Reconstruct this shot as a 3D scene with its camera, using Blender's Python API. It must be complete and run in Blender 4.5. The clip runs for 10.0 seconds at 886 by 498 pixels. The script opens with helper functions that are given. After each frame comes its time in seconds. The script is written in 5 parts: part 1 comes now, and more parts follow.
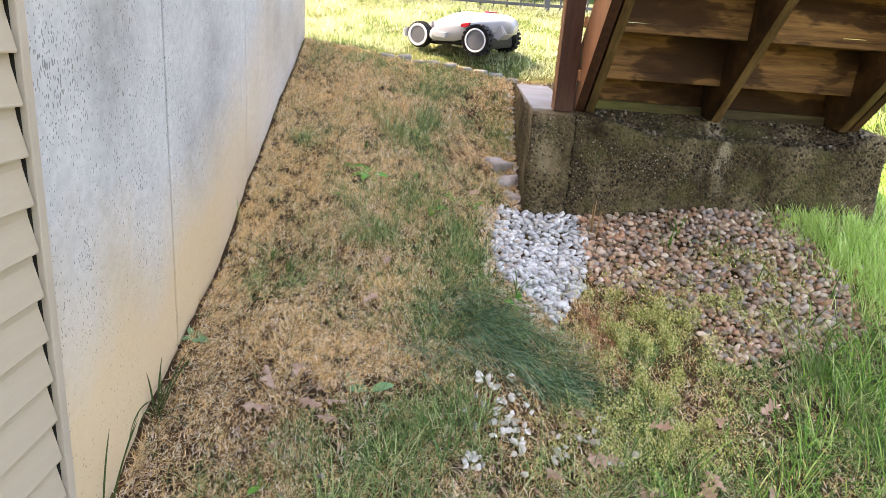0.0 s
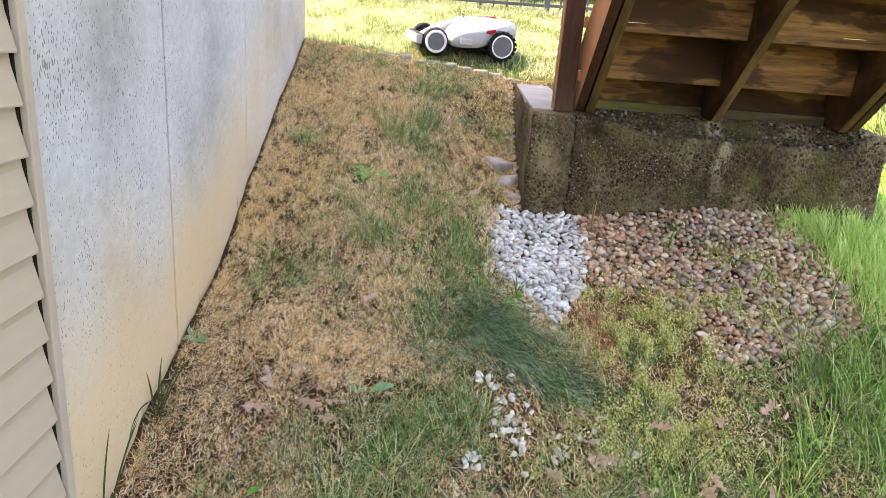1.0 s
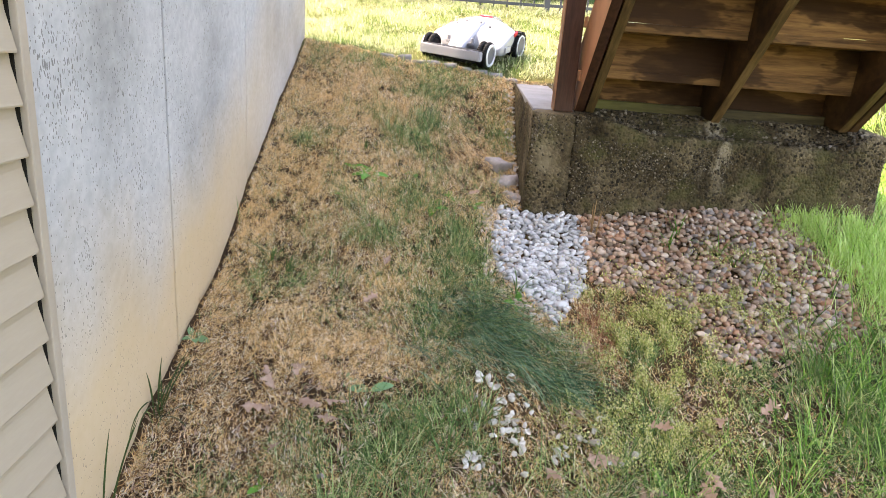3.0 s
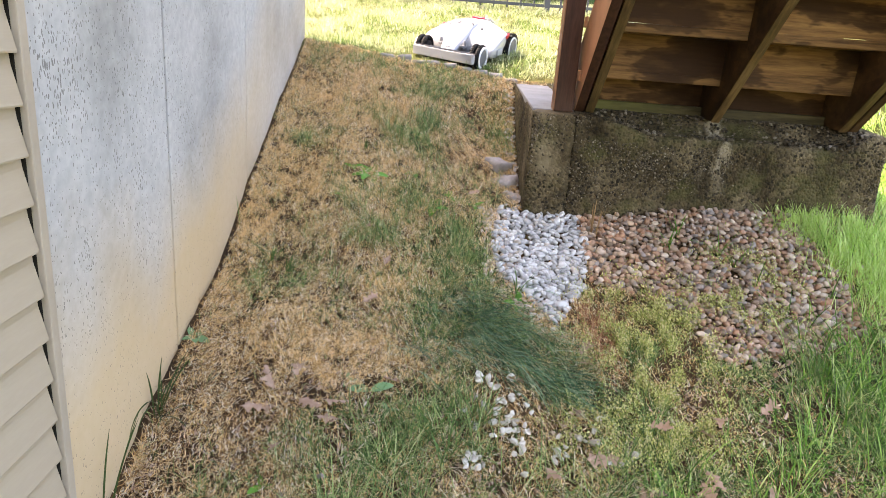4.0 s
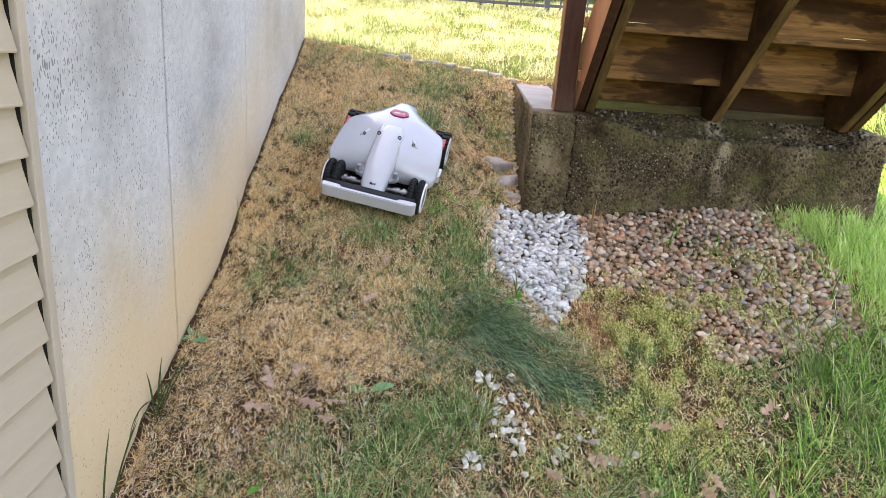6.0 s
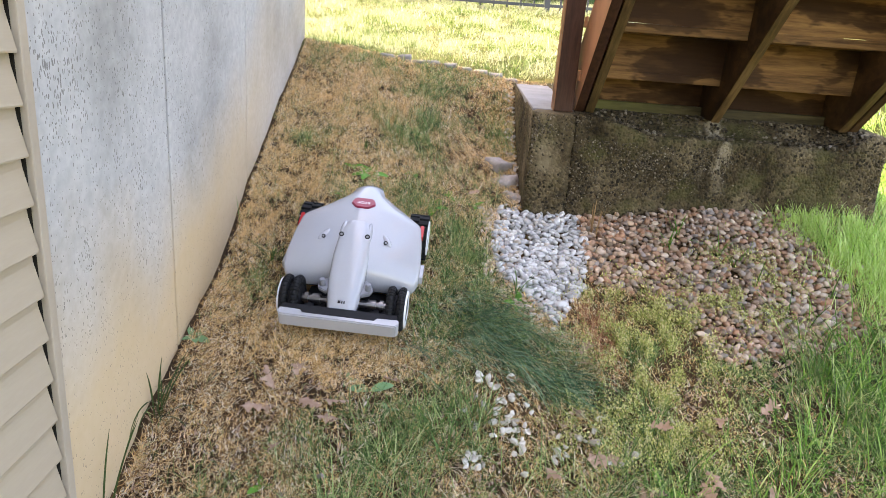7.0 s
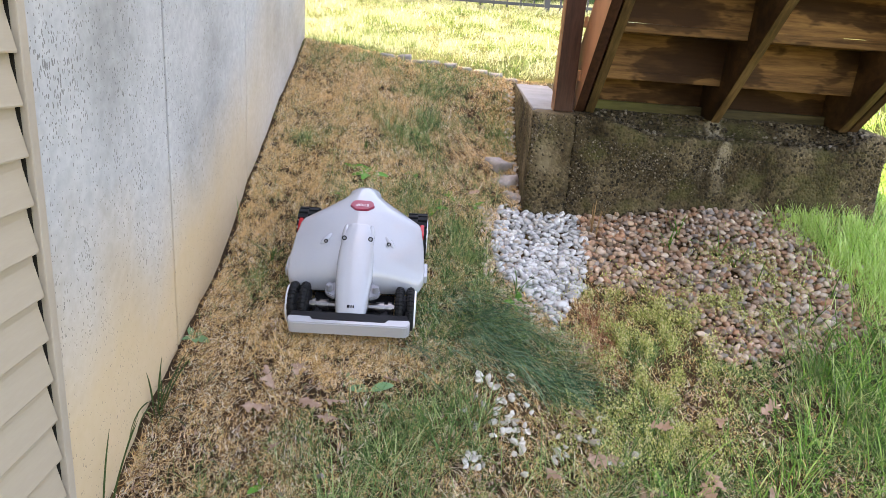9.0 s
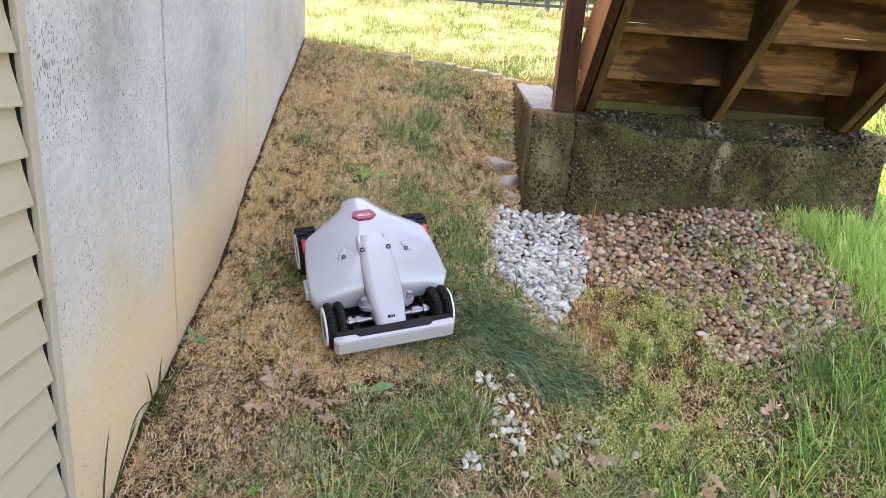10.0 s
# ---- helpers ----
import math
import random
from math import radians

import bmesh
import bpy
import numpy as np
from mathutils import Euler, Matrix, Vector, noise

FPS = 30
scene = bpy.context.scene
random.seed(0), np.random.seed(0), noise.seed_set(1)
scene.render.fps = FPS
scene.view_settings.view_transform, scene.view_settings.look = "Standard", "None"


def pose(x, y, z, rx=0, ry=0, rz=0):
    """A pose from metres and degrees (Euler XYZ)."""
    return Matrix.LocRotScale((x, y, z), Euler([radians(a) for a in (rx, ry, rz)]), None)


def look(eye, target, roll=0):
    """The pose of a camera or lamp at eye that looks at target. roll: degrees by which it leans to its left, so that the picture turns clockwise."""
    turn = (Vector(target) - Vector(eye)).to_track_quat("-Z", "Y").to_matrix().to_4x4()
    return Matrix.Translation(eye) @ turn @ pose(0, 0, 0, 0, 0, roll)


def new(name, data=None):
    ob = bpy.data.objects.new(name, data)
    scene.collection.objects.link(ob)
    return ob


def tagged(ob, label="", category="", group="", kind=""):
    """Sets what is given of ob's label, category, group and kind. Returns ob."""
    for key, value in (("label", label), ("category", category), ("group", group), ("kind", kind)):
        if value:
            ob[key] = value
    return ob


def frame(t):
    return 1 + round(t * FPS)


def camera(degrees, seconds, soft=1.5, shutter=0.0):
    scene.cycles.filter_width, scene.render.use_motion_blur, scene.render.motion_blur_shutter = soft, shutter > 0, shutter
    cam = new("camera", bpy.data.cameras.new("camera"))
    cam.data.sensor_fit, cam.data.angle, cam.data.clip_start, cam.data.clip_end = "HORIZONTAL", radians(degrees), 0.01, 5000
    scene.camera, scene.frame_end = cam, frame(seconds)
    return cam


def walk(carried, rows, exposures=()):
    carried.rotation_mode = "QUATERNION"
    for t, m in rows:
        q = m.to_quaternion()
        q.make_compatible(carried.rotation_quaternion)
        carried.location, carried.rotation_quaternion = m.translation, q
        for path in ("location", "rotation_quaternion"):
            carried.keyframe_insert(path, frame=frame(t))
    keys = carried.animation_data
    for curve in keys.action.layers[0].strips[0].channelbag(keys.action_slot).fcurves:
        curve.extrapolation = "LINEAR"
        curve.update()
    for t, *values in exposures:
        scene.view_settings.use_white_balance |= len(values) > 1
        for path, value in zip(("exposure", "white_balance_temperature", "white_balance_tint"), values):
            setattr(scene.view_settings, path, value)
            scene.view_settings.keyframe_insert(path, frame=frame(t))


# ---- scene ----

# ---------------- camera: it stands still ----------------
cam = camera(67.52, 10.0, soft=0.6)
EYE = (0.0, 0.0, 1.6)
AIM = (0.0, 0.9541, 1.6 - 0.2937)
walk(cam, [(0.0, look(EYE, AIM, 4.40)), (10.0, look(EYE, AIM, 4.40))], exposures=[(0.0, 3.15, 8100, 20), (10.0, 3.10, 8100, 20)])

# ---------------- world and sun ----------------
SUN_ELEV = 52.0
SUN_DIR = Vector((1.0, -0.12, 0.0)).normalized()          # the way that the sunlight travels over the ground
world = bpy.data.worlds.new("world")
scene.world = world
world.use_nodes = True
wn = world.node_tree
sky = wn.nodes.new("ShaderNodeTexSky")
sky.sky_type = "NISHITA"
sky.sun_disc = False
sky.sun_elevation = radians(SUN_ELEV)
sky.sun_rotation = math.atan2(-SUN_DIR.x, -SUN_DIR.y)
sky.air_density, sky.dust_density, sky.ozone_density = 1.0, 2.5, 1.0
wn.links.new(sky.outputs[0], wn.nodes["Background"].inputs[0])
wn.nodes["Background"].inputs[1].default_value = 0.15
sun_data = bpy.data.lights.new("sun", "SUN")
sun_data.energy, sun_data.angle, sun_data.color = 2.0, radians(0.6), (1.0, 0.95, 0.86)
sun = new("sun", sun_data)
down = Vector((SUN_DIR.x * math.cos(radians(SUN_ELEV)), SUN_DIR.y * math.cos(radians(SUN_ELEV)), -math.sin(radians(SUN_ELEV))))
sun.matrix_world = look((-20, 2, 26), Vector((-20, 2, 26)) + down)


# ---------------- materials ----------------
def nodes_of(name):
    m = bpy.data.materials.new(name)
    m.use_nodes = True
    return m, m.node_tree.nodes, m.node_tree.links, m.node_tree.nodes["Principled BSDF"]


def ramp(n, stops, mode="LINEAR"):
    r = n.new("ShaderNodeValToRGB")
    r.color_ramp.interpolation = mode
    e = r.color_ramp.elements
    while len(e) < len(stops):
        e.new(0.5)
    for el, (p, c) in zip(e, stops):
        el.position = p
        el.color = (*c, 1) if len(c) == 3 else c
    return r


def noise_node(n, l, scale, detail=4.0, rough=0.55, coords="Object", stretch=None):
    tc = n.new("ShaderNodeTexCoord")
    mp = n.new("ShaderNodeMapping")
    if stretch:
        mp.inputs["Scale"].default_value = stretch
    l.new(tc.outputs[coords], mp.inputs[0])
    t = n.new("ShaderNodeTexNoise")
    t.inputs["Scale"].default_value, t.inputs["Detail"].default_value, t.inputs["Roughness"].default_value = scale, detail, rough
    l.new(mp.outputs[0], t.inputs["Vector"])
    return t


def mix(n, l, a, b, f, kind="MIX"):
    m = n.new("ShaderNodeMix")
    m.data_type, m.blend_type = "RGBA", kind
    for sock, v in ((m.inputs[0], f), (m.inputs[6], a), (m.inputs[7], b)):
        if hasattr(v, "is_linked"):
            l.new(v, sock)
        elif isinstance(v, (int, float)):
            sock.default_value = v
        else:
            sock.default_value = (*v, 1)
    return m.outputs[2]


def sums(n, l, op, a, b=None, c=None):
    m = n.new("ShaderNodeMath")
    m.operation = op
    for sock, v in zip(m.inputs, (a, b, c)):
        if v is None:
            continue
        if hasattr(v, "is_linked"):
            l.new(v, sock)
        else:
            sock.default_value = v
    return m.outputs[0]


def bump(n, l, bsdf, height, strength, distance):
    b = n.new("ShaderNodeBump")
    b.inputs["Strength"].default_value, b.inputs["Distance"].default_value = strength, distance
    l.new(height, b.inputs["Height"])
    l.new(b.outputs[0], bsdf.inputs["Normal"])


def simple(name, stops, scale=8.0, rough=0.6, bump_scale=60.0, bump_by=0.15, dist=0.002, metal=0.0, rand=0.0, stretch=None, detail=5.0, coat=0.0, shine=0.5):
    """Two scales of variation over a ramp of colours; rand: how far single pieces differ in brightness."""
    m, n, l, b = nodes_of(name)
    big = noise_node(n, l, scale, detail, stretch=stretch)
    small = noise_node(n, l, bump_scale, 3.0, stretch=stretch)
    v = sums(n, l, "ADD", sums(n, l, "MULTIPLY", big.outputs[0], 0.75), sums(n, l, "MULTIPLY", small.outputs[0], 0.25))
    r = ramp(n, stops)
    l.new(v, r.inputs[0])
    colour = r.outputs[0]
    if rand:
        oi = n.new("ShaderNodeObjectInfo")
        h = n.new("ShaderNodeHueSaturation")
        l.new(sums(n, l, "MULTIPLY_ADD", oi.outputs["Random"], 2 * rand, 1 - rand), h.inputs["Value"])
        l.new(colour, h.inputs["Color"])
        colour = h.outputs[0]
    l.new(colour, b.inputs["Base Color"])
    b.inputs["Roughness"].default_value, b.inputs["Metallic"].default_value = rough, metal
    b.inputs["Coat Weight"].default_value = coat
    b.inputs["Specular IOR Level"].default_value = shine
    if bump_by:
        bump(n, l, b, v, bump_by, dist)
    return m


def blades(name, stops, rough=0.55, through_light=0.25, patch=None):
    """Leaves and stems: each blade takes its own colour; some light passes through."""
    m, n, l, b = nodes_of(name)
    g = n.new("ShaderNodeNewGeometry")
    r = ramp(n, stops)
    l.new(g.outputs["Random Per Island"], r.inputs[0])
    colour = r.outputs[0]
    if patch:
        t = noise_node(n, l, patch[0], 3.0)
        k = ramp(n, [(0.38, (0, 0, 0)), (0.62, (1, 1, 1))])
        l.new(t.outputs[0], k.inputs[0])
        colour = mix(n, l, colour, patch[1], sums(n, l, "MULTIPLY", k.outputs[0], patch[2]))
    l.new(colour, b.inputs["Base Color"])
    b.inputs["Roughness"].default_value = rough
    b.inputs["Specular IOR Level"].default_value = 0.15
    tr = n.new("ShaderNodeBsdfTranslucent")
    l.new(colour, tr.inputs[0])
    ms = n.new("ShaderNodeMixShader")
    ms.inputs[0].default_value = through_light
    l.new(b.outputs[0], ms.inputs[1])
    l.new(tr.outputs[0], ms.inputs[2])
    l.new(ms.outputs[0], n["Material Output"].inputs[0])
    return m


def soil_material():
    m, n, l, b = nodes_of("soil")
    t1, t2 = noise_node(n, l, 3.0, 6.0), noise_node(n, l, 70.0, 5.0, 0.7)
    r1 = ramp(n, [(0.3, (0.026, 0.016, 0.009)), (0.5, (0.065, 0.039, 0.020)), (0.72, (0.14, 0.086, 0.044))])
    l.new(t1.outputs[0], r1.inputs[0])
    r2 = ramp(n, [(0.3, (0.45, 0.43, 0.4)), (0.7, (1.25, 1.2, 1.1))])
    l.new(t2.outputs[0], r2.inputs[0])
    c = mix(n, l, r1.outputs[0], r2.outputs[0], 1.0, "MULTIPLY")
    # turf on the upper lawn and beyond
    geo = n.new("ShaderNodeTexCoord")
    sep = n.new("ShaderNodeSeparateXYZ")
    l.new(geo.outputs["Object"], sep.inputs[0])
    k = n.new("ShaderNodeMapRange")
    k.inputs[1].default_value, k.inputs[2].default_value = 4.1, 4.22
    l.new(sep.outputs["Y"], k.inputs[0])
    def beyond(axis, a, b):
        q = n.new("ShaderNodeMapRange")
        q.inputs[1].default_value, q.inputs[2].default_value = a, b
        l.new(sep.outputs[axis], q.inputs[0])
        return q.outputs[0]

    grown = sums(n, l, "MAXIMUM", sums(n, l, "MAXIMUM", k.outputs[0], beyond("X", 2.0, 2.5)), beyond("Y", 1.45, 1.1))
    t3 = noise_node(n, l, 1.6, 5.0)
    r3 = ramp(n, [(0.3, (0.045, 0.060, 0.015)), (0.6, (0.11, 0.11, 0.035))])
    l.new(t3.outputs[0], r3.inputs[0])
    c = mix(n, l, c, r3.outputs[0], grown)
    l.new(c, b.inputs["Base Color"])
    b.inputs["Roughness"].default_value = 0.95
    b.inputs["Specular IOR Level"].default_value = 0.15
    bump(n, l, b, t2.outputs[0], 0.7, 0.01)
    return m


def wall_material():
    """Form-cast concrete: grey, streaked with pits, with soil-coloured stains on its lower part."""
    m, n, l, b = nodes_of("cast_concrete")
    tc = n.new("ShaderNodeTexCoord")
    sep = n.new("ShaderNodeSeparateXYZ")
    l.new(tc.outputs["Object"], sep.inputs[0])
    t1, t2, t3 = noise_node(n, l, 2.2, 6.0), noise_node(n, l, 35.0, 4.0), noise_node(n, l, 1.1, 4.0, stretch=(1, 1, 0.5))
    r1 = ramp(n, [(0.3, (0.33, 0.315, 0.295)), (0.5, (0.455, 0.438, 0.418)), (0.75, (0.545, 0.527, 0.505))])
    l.new(t1.outputs[0], r1.inputs[0])
    r2 = ramp(n, [(0.3, (0.86, 0.86, 0.86)), (0.7, (1.06, 1.06, 1.06))])
    l.new(t2.outputs[0], r2.inputs[0])
    c = mix(n, l, r1.outputs[0], r2.outputs[0], 1.0, "MULTIPLY")
    # splashed soil: its upper edge runs with the slope and wanders
    line = sums(n, l, "SUBTRACT", sums(n, l, "MULTIPLY_ADD", sep.outputs["Y"], 0.43, 0.22), sep.outputs["Z"])
    wob = sums(n, l, "MULTIPLY_ADD", t3.outputs[0], 1.1, -0.55)
    fade = n.new("ShaderNodeMapRange")
    fade.inputs[1].default_value, fade.inputs[2].default_value, fade.inputs[3].default_value, fade.inputs[4].default_value = 2.4, 3.6, 1.0, 0.3
    l.new(sep.outputs["Y"], fade.inputs[0])
    k = n.new("ShaderNodeMapRange")
    k.inputs[1].default_value, k.inputs[2].default_value = -0.16, 0.22
    l.new(sums(n, l, "ADD", line, wob), k.inputs[0])
    c = mix(n, l, c, (0.585, 0.405, 0.215), sums(n, l, "MULTIPLY", sums(n, l, "MULTIPLY", k.outputs[0], 0.8), fade.outputs[0]))
    # pits: short slanted streaks, in loose fields
    mp = n.new("ShaderNodeMapping")
    mp.inputs["Rotation"].default_value = (radians(-14), 0, 0)
    mp.inputs["Scale"].default_value = (1.0, 2.2, 0.85)
    l.new(tc.outputs["Object"], mp.inputs[0])
    vo = n.new("ShaderNodeTexVoronoi")
    vo.inputs["Scale"].default_value = 68.0
    wv = noise_node(n, l, 18.0, 2.0)
    va = n.new("ShaderNodeVectorMath")
    va.operation = "MULTIPLY_ADD"
    l.new(wv.outputs["Color"], va.inputs[0])
    va.inputs[1].default_value = (0.05, 0.05, 0.05)
    l.new(mp.outputs[0], va.inputs[2])
    l.new(va.outputs[0], vo.inputs["Vector"])
    field = noise_node(n, l, 3.6, 3.0, stretch=(1, 1.6, 0.8))
    thr = n.new("ShaderNodeMapRange")
    thr.inputs[1].default_value, thr.inputs[2].default_value, thr.inputs[3].default_value, thr.inputs[4].default_value = 0.28, 0.66, 0.10, 0.40
    l.new(field.outputs[0], thr.inputs[0])
    near = n.new("ShaderNodeMapRange")
    near.inputs[1].default_value, near.inputs[2].default_value, near.inputs[3].default_value, near.inputs[4].default_value = 1.5, 3.4, 0.95, 0.55
    l.new(sep.outputs["Y"], near.inputs[0])
    foot = sums(n, l, "MULTIPLY_ADD", k.outputs[0], -0.42, 1.0)
    pit = sums(n, l, "LESS_THAN", vo.outputs["Distance"], sums(n, l, "MULTIPLY", sums(n, l, "MULTIPLY", thr.outputs[0], near.outputs[0]), foot))
    pit = sums(n, l, "MULTIPLY", pit, sums(n, l, "GREATER_THAN", t2.outputs[0], 0.44))
    c = mix(n, l, c, (0.12, 0.108, 0.09), sums(n, l, "MULTIPLY", pit, 0.72))
    l.new(c, b.inputs["Base Color"])
    b.inputs["Roughness"].default_value = 0.85
    b.inputs["Specular IOR Level"].default_value = 0.15
    h = sums(n, l, "SUBTRACT", sums(n, l, "MULTIPLY", t2.outputs[0], 0.35), pit)
    bump(n, l, b, h, 0.35, 0.004)
    return m


def footing_material():
    """Old exposed-aggregate concrete: damp-dark and mossy, honeycombed in fields, with two pale lime runs."""
    m, n, l, b = nodes_of("old_footing_concrete")
    t1, t2 = noise_node(n, l, 4.0, 6.0), noise_node(n, l, 5.0, 5.0, stretch=(1.6, 1, 0.55))
    tc = n.new("ShaderNodeTexCoord")
    sep = n.new("ShaderNodeSeparateXYZ")
    l.new(tc.outputs["Object"], sep.inputs[0])
    vo, vp = n.new("ShaderNodeTexVoronoi"), n.new("ShaderNodeTexVoronoi")
    vo.inputs["Scale"].default_value, vp.inputs["Scale"].default_value = 85.0, 48.0
    for v in (vo, vp):
        l.new(tc.outputs["Object"], v.inputs["Vector"])
    r1 = ramp(n, [(0.3, (0.050, 0.037, 0.020)), (0.5, (0.112, 0.086, 0.050)), (0.72, (0.215, 0.172, 0.110))])
    l.new(t1.outputs[0], r1.inputs[0])
    r2 = ramp(n, [(0.38, (0.42, 0.37, 0.29)), (0.6, (1.1, 1.06, 0.98))])
    l.new(t2.outputs[0], r2.inputs[0])
    c = mix(n, l, r1.outputs[0], r2.outputs[0], 0.8, "MULTIPLY")
    bw = n.new("ShaderNodeRGBToBW")
    l.new(vo.outputs["Color"], bw.inputs[0])
    rough_field = noise_node(n, l, 3.4, 4.0)
    k = ramp(n, [(0.28, (0, 0, 0)), (0.46, (1, 1, 1))])
    l.new(rough_field.outputs[0], k.inputs[0])
    c = mix(n, l, c, mix(n, l, c, bw.outputs[0], 0.6, "OVERLAY"), k.outputs[0])
    # honeycomb pits, thick in the rough fields
    fine = noise_node(n, l, 26.0, 3.0)
    wide = sums(n, l, "MULTIPLY_ADD", k.outputs[0], 0.22, 0.12)
    pit = sums(n, l, "MULTIPLY", sums(n, l, "LESS_THAN", vp.outputs["Distance"], wide), sums(n, l, "GREATER_THAN", fine.outputs[0], 0.45))
    c = mix(n, l, c, (0.018, 0.014, 0.009), sums(n, l, "MULTIPLY", pit, 0.85))
    moss = noise_node(n, l, 6.5, 5.0)
    km = ramp(n, [(0.5, (0, 0, 0)), (0.66, (1, 1, 1))])
    l.new(moss.outputs[0], km.inputs[0])
    c = mix(n, l, c, (0.095, 0.090, 0.030), sums(n, l, "MULTIPLY", km.outputs[0], 0.5))
    # lime runs below the broken ledge
    wob = noise_node(n, l, 9.0, 4.0, stretch=(1, 1, 0.6))
    xw = sums(n, l, "MULTIPLY_ADD", wob.outputs[0], 0.10, sep.outputs["X"])
    ragged = ramp(n, [(0.42, (0, 0, 0)), (0.56, (1, 1, 1))])
    l.new(noise_node(n, l, 17.0, 4.0, 0.7, stretch=(1.5, 1, 0.5)).outputs[0], ragged.inputs[0])
    for at, half, amount in ((1.20, 0.018, 0.5), (1.275, 0.040, 0.75)):
        d = n.new("ShaderNodeMapRange")
        d.inputs[1].default_value, d.inputs[2].default_value = half, half * 0.4
        l.new(sums(n, l, "ABSOLUTE", sums(n, l, "SUBTRACT", xw, at)), d.inputs[0])
        run = n.new("ShaderNodeMapRange")
        run.inputs[1].default_value, run.inputs[2].default_value = 1.02, 1.16
        l.new(sep.outputs["Z"], run.inputs[0])
        c = mix(n, l, c, (0.34, 0.28, 0.19), sums(n, l, "MULTIPLY", sums(n, l, "MULTIPLY", d.outputs[0], sums(n, l, "MULTIPLY", ragged.outputs[0], run.outputs[0])), amount))
    l.new(c, b.inputs["Base Color"])
    b.inputs["Roughness"].default_value = 0.9
    b.inputs["Specular IOR Level"].default_value = 0.12
    h = sums(n, l, "MULTIPLY", sums(n, l, "SUBTRACT", 1.0, vo.outputs["Distance"]), k.outputs[0])
    bump(n, l, b, sums(n, l, "SUBTRACT", sums(n, l, "ADD", h, t1.outputs[0]), sums(n, l, "MULTIPLY", pit, 1.6)), 0.9, 0.010)
    return m


def lumber(name, pale, mid, dark, stain=0.0, along=(1, 9, 9), rough=0.7, moss=0.0):
    """Sawn timber with grain along its length; stain: dark water marks."""
    m, n, l, b = nodes_of(name)
    g1, g2 = noise_node(n, l, 5.0, 6.0, 0.65, stretch=along), noise_node(n, l, 2.3, 4.0)
    r = ramp(n, [(0.32, dark), (0.5, mid), (0.66, pale)])
    l.new(g1.outputs[0], r.inputs[0])
    c = r.outputs[0]
    if stain:
        w = noise_node(n, l, 3.0, 4.0, 0.55, stretch=(0.8, 1, 2.2))
        k = ramp(n, [(0.47, (0, 0, 0)), (0.50, (0.75, 0.75, 0.75)), (0.60, (1, 1, 1))])
        l.new(w.outputs[0], k.inputs[0])
        c = mix(n, l, c, tuple(k * v for k, v in zip((0.17, 0.13, 0.10), mid)), sums(n, l, "MULTIPLY", k.outputs[0], stain))
    if moss:
        k = ramp(n, [(0.45, (0, 0, 0)), (0.65, (1, 1, 1))])
        l.new(g2.outputs[0], k.inputs[0])
        c = mix(n, l, c, (0.16, 0.16, 0.03), sums(n, l, "MULTIPLY", k.outputs[0], moss))
    oi = n.new("ShaderNodeObjectInfo")
    h = n.new("ShaderNodeHueSaturation")
    l.new(sums(n, l, "MULTIPLY_ADD", oi.outputs["Random"], 0.3, 0.85), h.inputs["Value"])
    l.new(c, h.inputs["Color"])
    l.new(h.outputs[0], b.inputs["Base Color"])
    b.inputs["Roughness"].default_value = rough
    b.inputs["Specular IOR Level"].default_value = 0.2
    bump(n, l, b, g1.outputs[0], 0.25, 0.003)
    return m


def stone_material(name, stops, rough=0.6):
    """Pebbles: each takes its own colour, with fine veins."""
    m, n, l, b = nodes_of(name)
    oi, g = n.new("ShaderNodeObjectInfo"), n.new("ShaderNodeNewGeometry")
    mixed = sums(n, l, "FRACT", sums(n, l, "ADD", oi.outputs["Random"], g.outputs["Random Per Island"]))
    r = ramp(n, stops)
    l.new(mixed, r.inputs[0])
    t = noise_node(n, l, 45.0, 5.0, 0.65)
    k = ramp(n, [(0.3, (0.72, 0.7, 0.68)), (0.7, (1.12, 1.12, 1.12))])
    l.new(t.outputs[0], k.inputs[0])
    l.new(mix(n, l, r.outputs[0], k.outputs[0], 1.0, "MULTIPLY"), b.inputs["Base Color"])
    b.inputs["Roughness"].default_value = rough
    b.inputs["Specular IOR Level"].default_value = 0.3
    bump(n, l, b, t.outputs[0], 0.25, 0.002)
    return m


M_SOIL, M_WALL, M_FOOT = soil_material(), wall_material(), footing_material()
M_SIDING = simple("vinyl_siding", [(0.3, (0.36, 0.285, 0.20)), (0.7, (0.43, 0.345, 0.25))], 3.0, 0.5, 90.0, 0.08, 0.001, stretch=(1, 0.25, 2))
M_TRIM = simple("vinyl_trim", [(0.3, (0.37, 0.30, 0.225)), (0.7, (0.45, 0.37, 0.285))], 4.0, 0.5, 90.0, 0.05, 0.001)
M_GAP = simple("dark_gap", [(0.3, (0.010, 0.009, 0.007)), (0.7, (0.02, 0.018, 0.014))], 10, 0.9, shine=0.05)
M_PAD = simple("pad_top_concrete", [(0.3, (0.17, 0.155, 0.14)), (0.7, (0.28, 0.26, 0.24))], 7.0, 0.85, 80.0, 0.3, 0.004)
M_POST = lumber("brown_painted_timber", (0.085, 0.036, 0.019), (0.060, 0.025, 0.013), (0.036, 0.015, 0.008), along=(9, 9, 1), rough=0.55)
M_SKIRT = lumber("red_brown_painted_timber", (0.42, 0.20, 0.10), (0.36, 0.165, 0.08), (0.28, 0.12, 0.055), along=(6, 1, 1), rough=0.5)
M_STRING = lumber("pressure_treated_timber", (0.15, 0.078, 0.030), (0.095, 0.047, 0.018), (0.045, 0.022, 0.009), stain=0.45, along=(8, 1.2, 1.2))
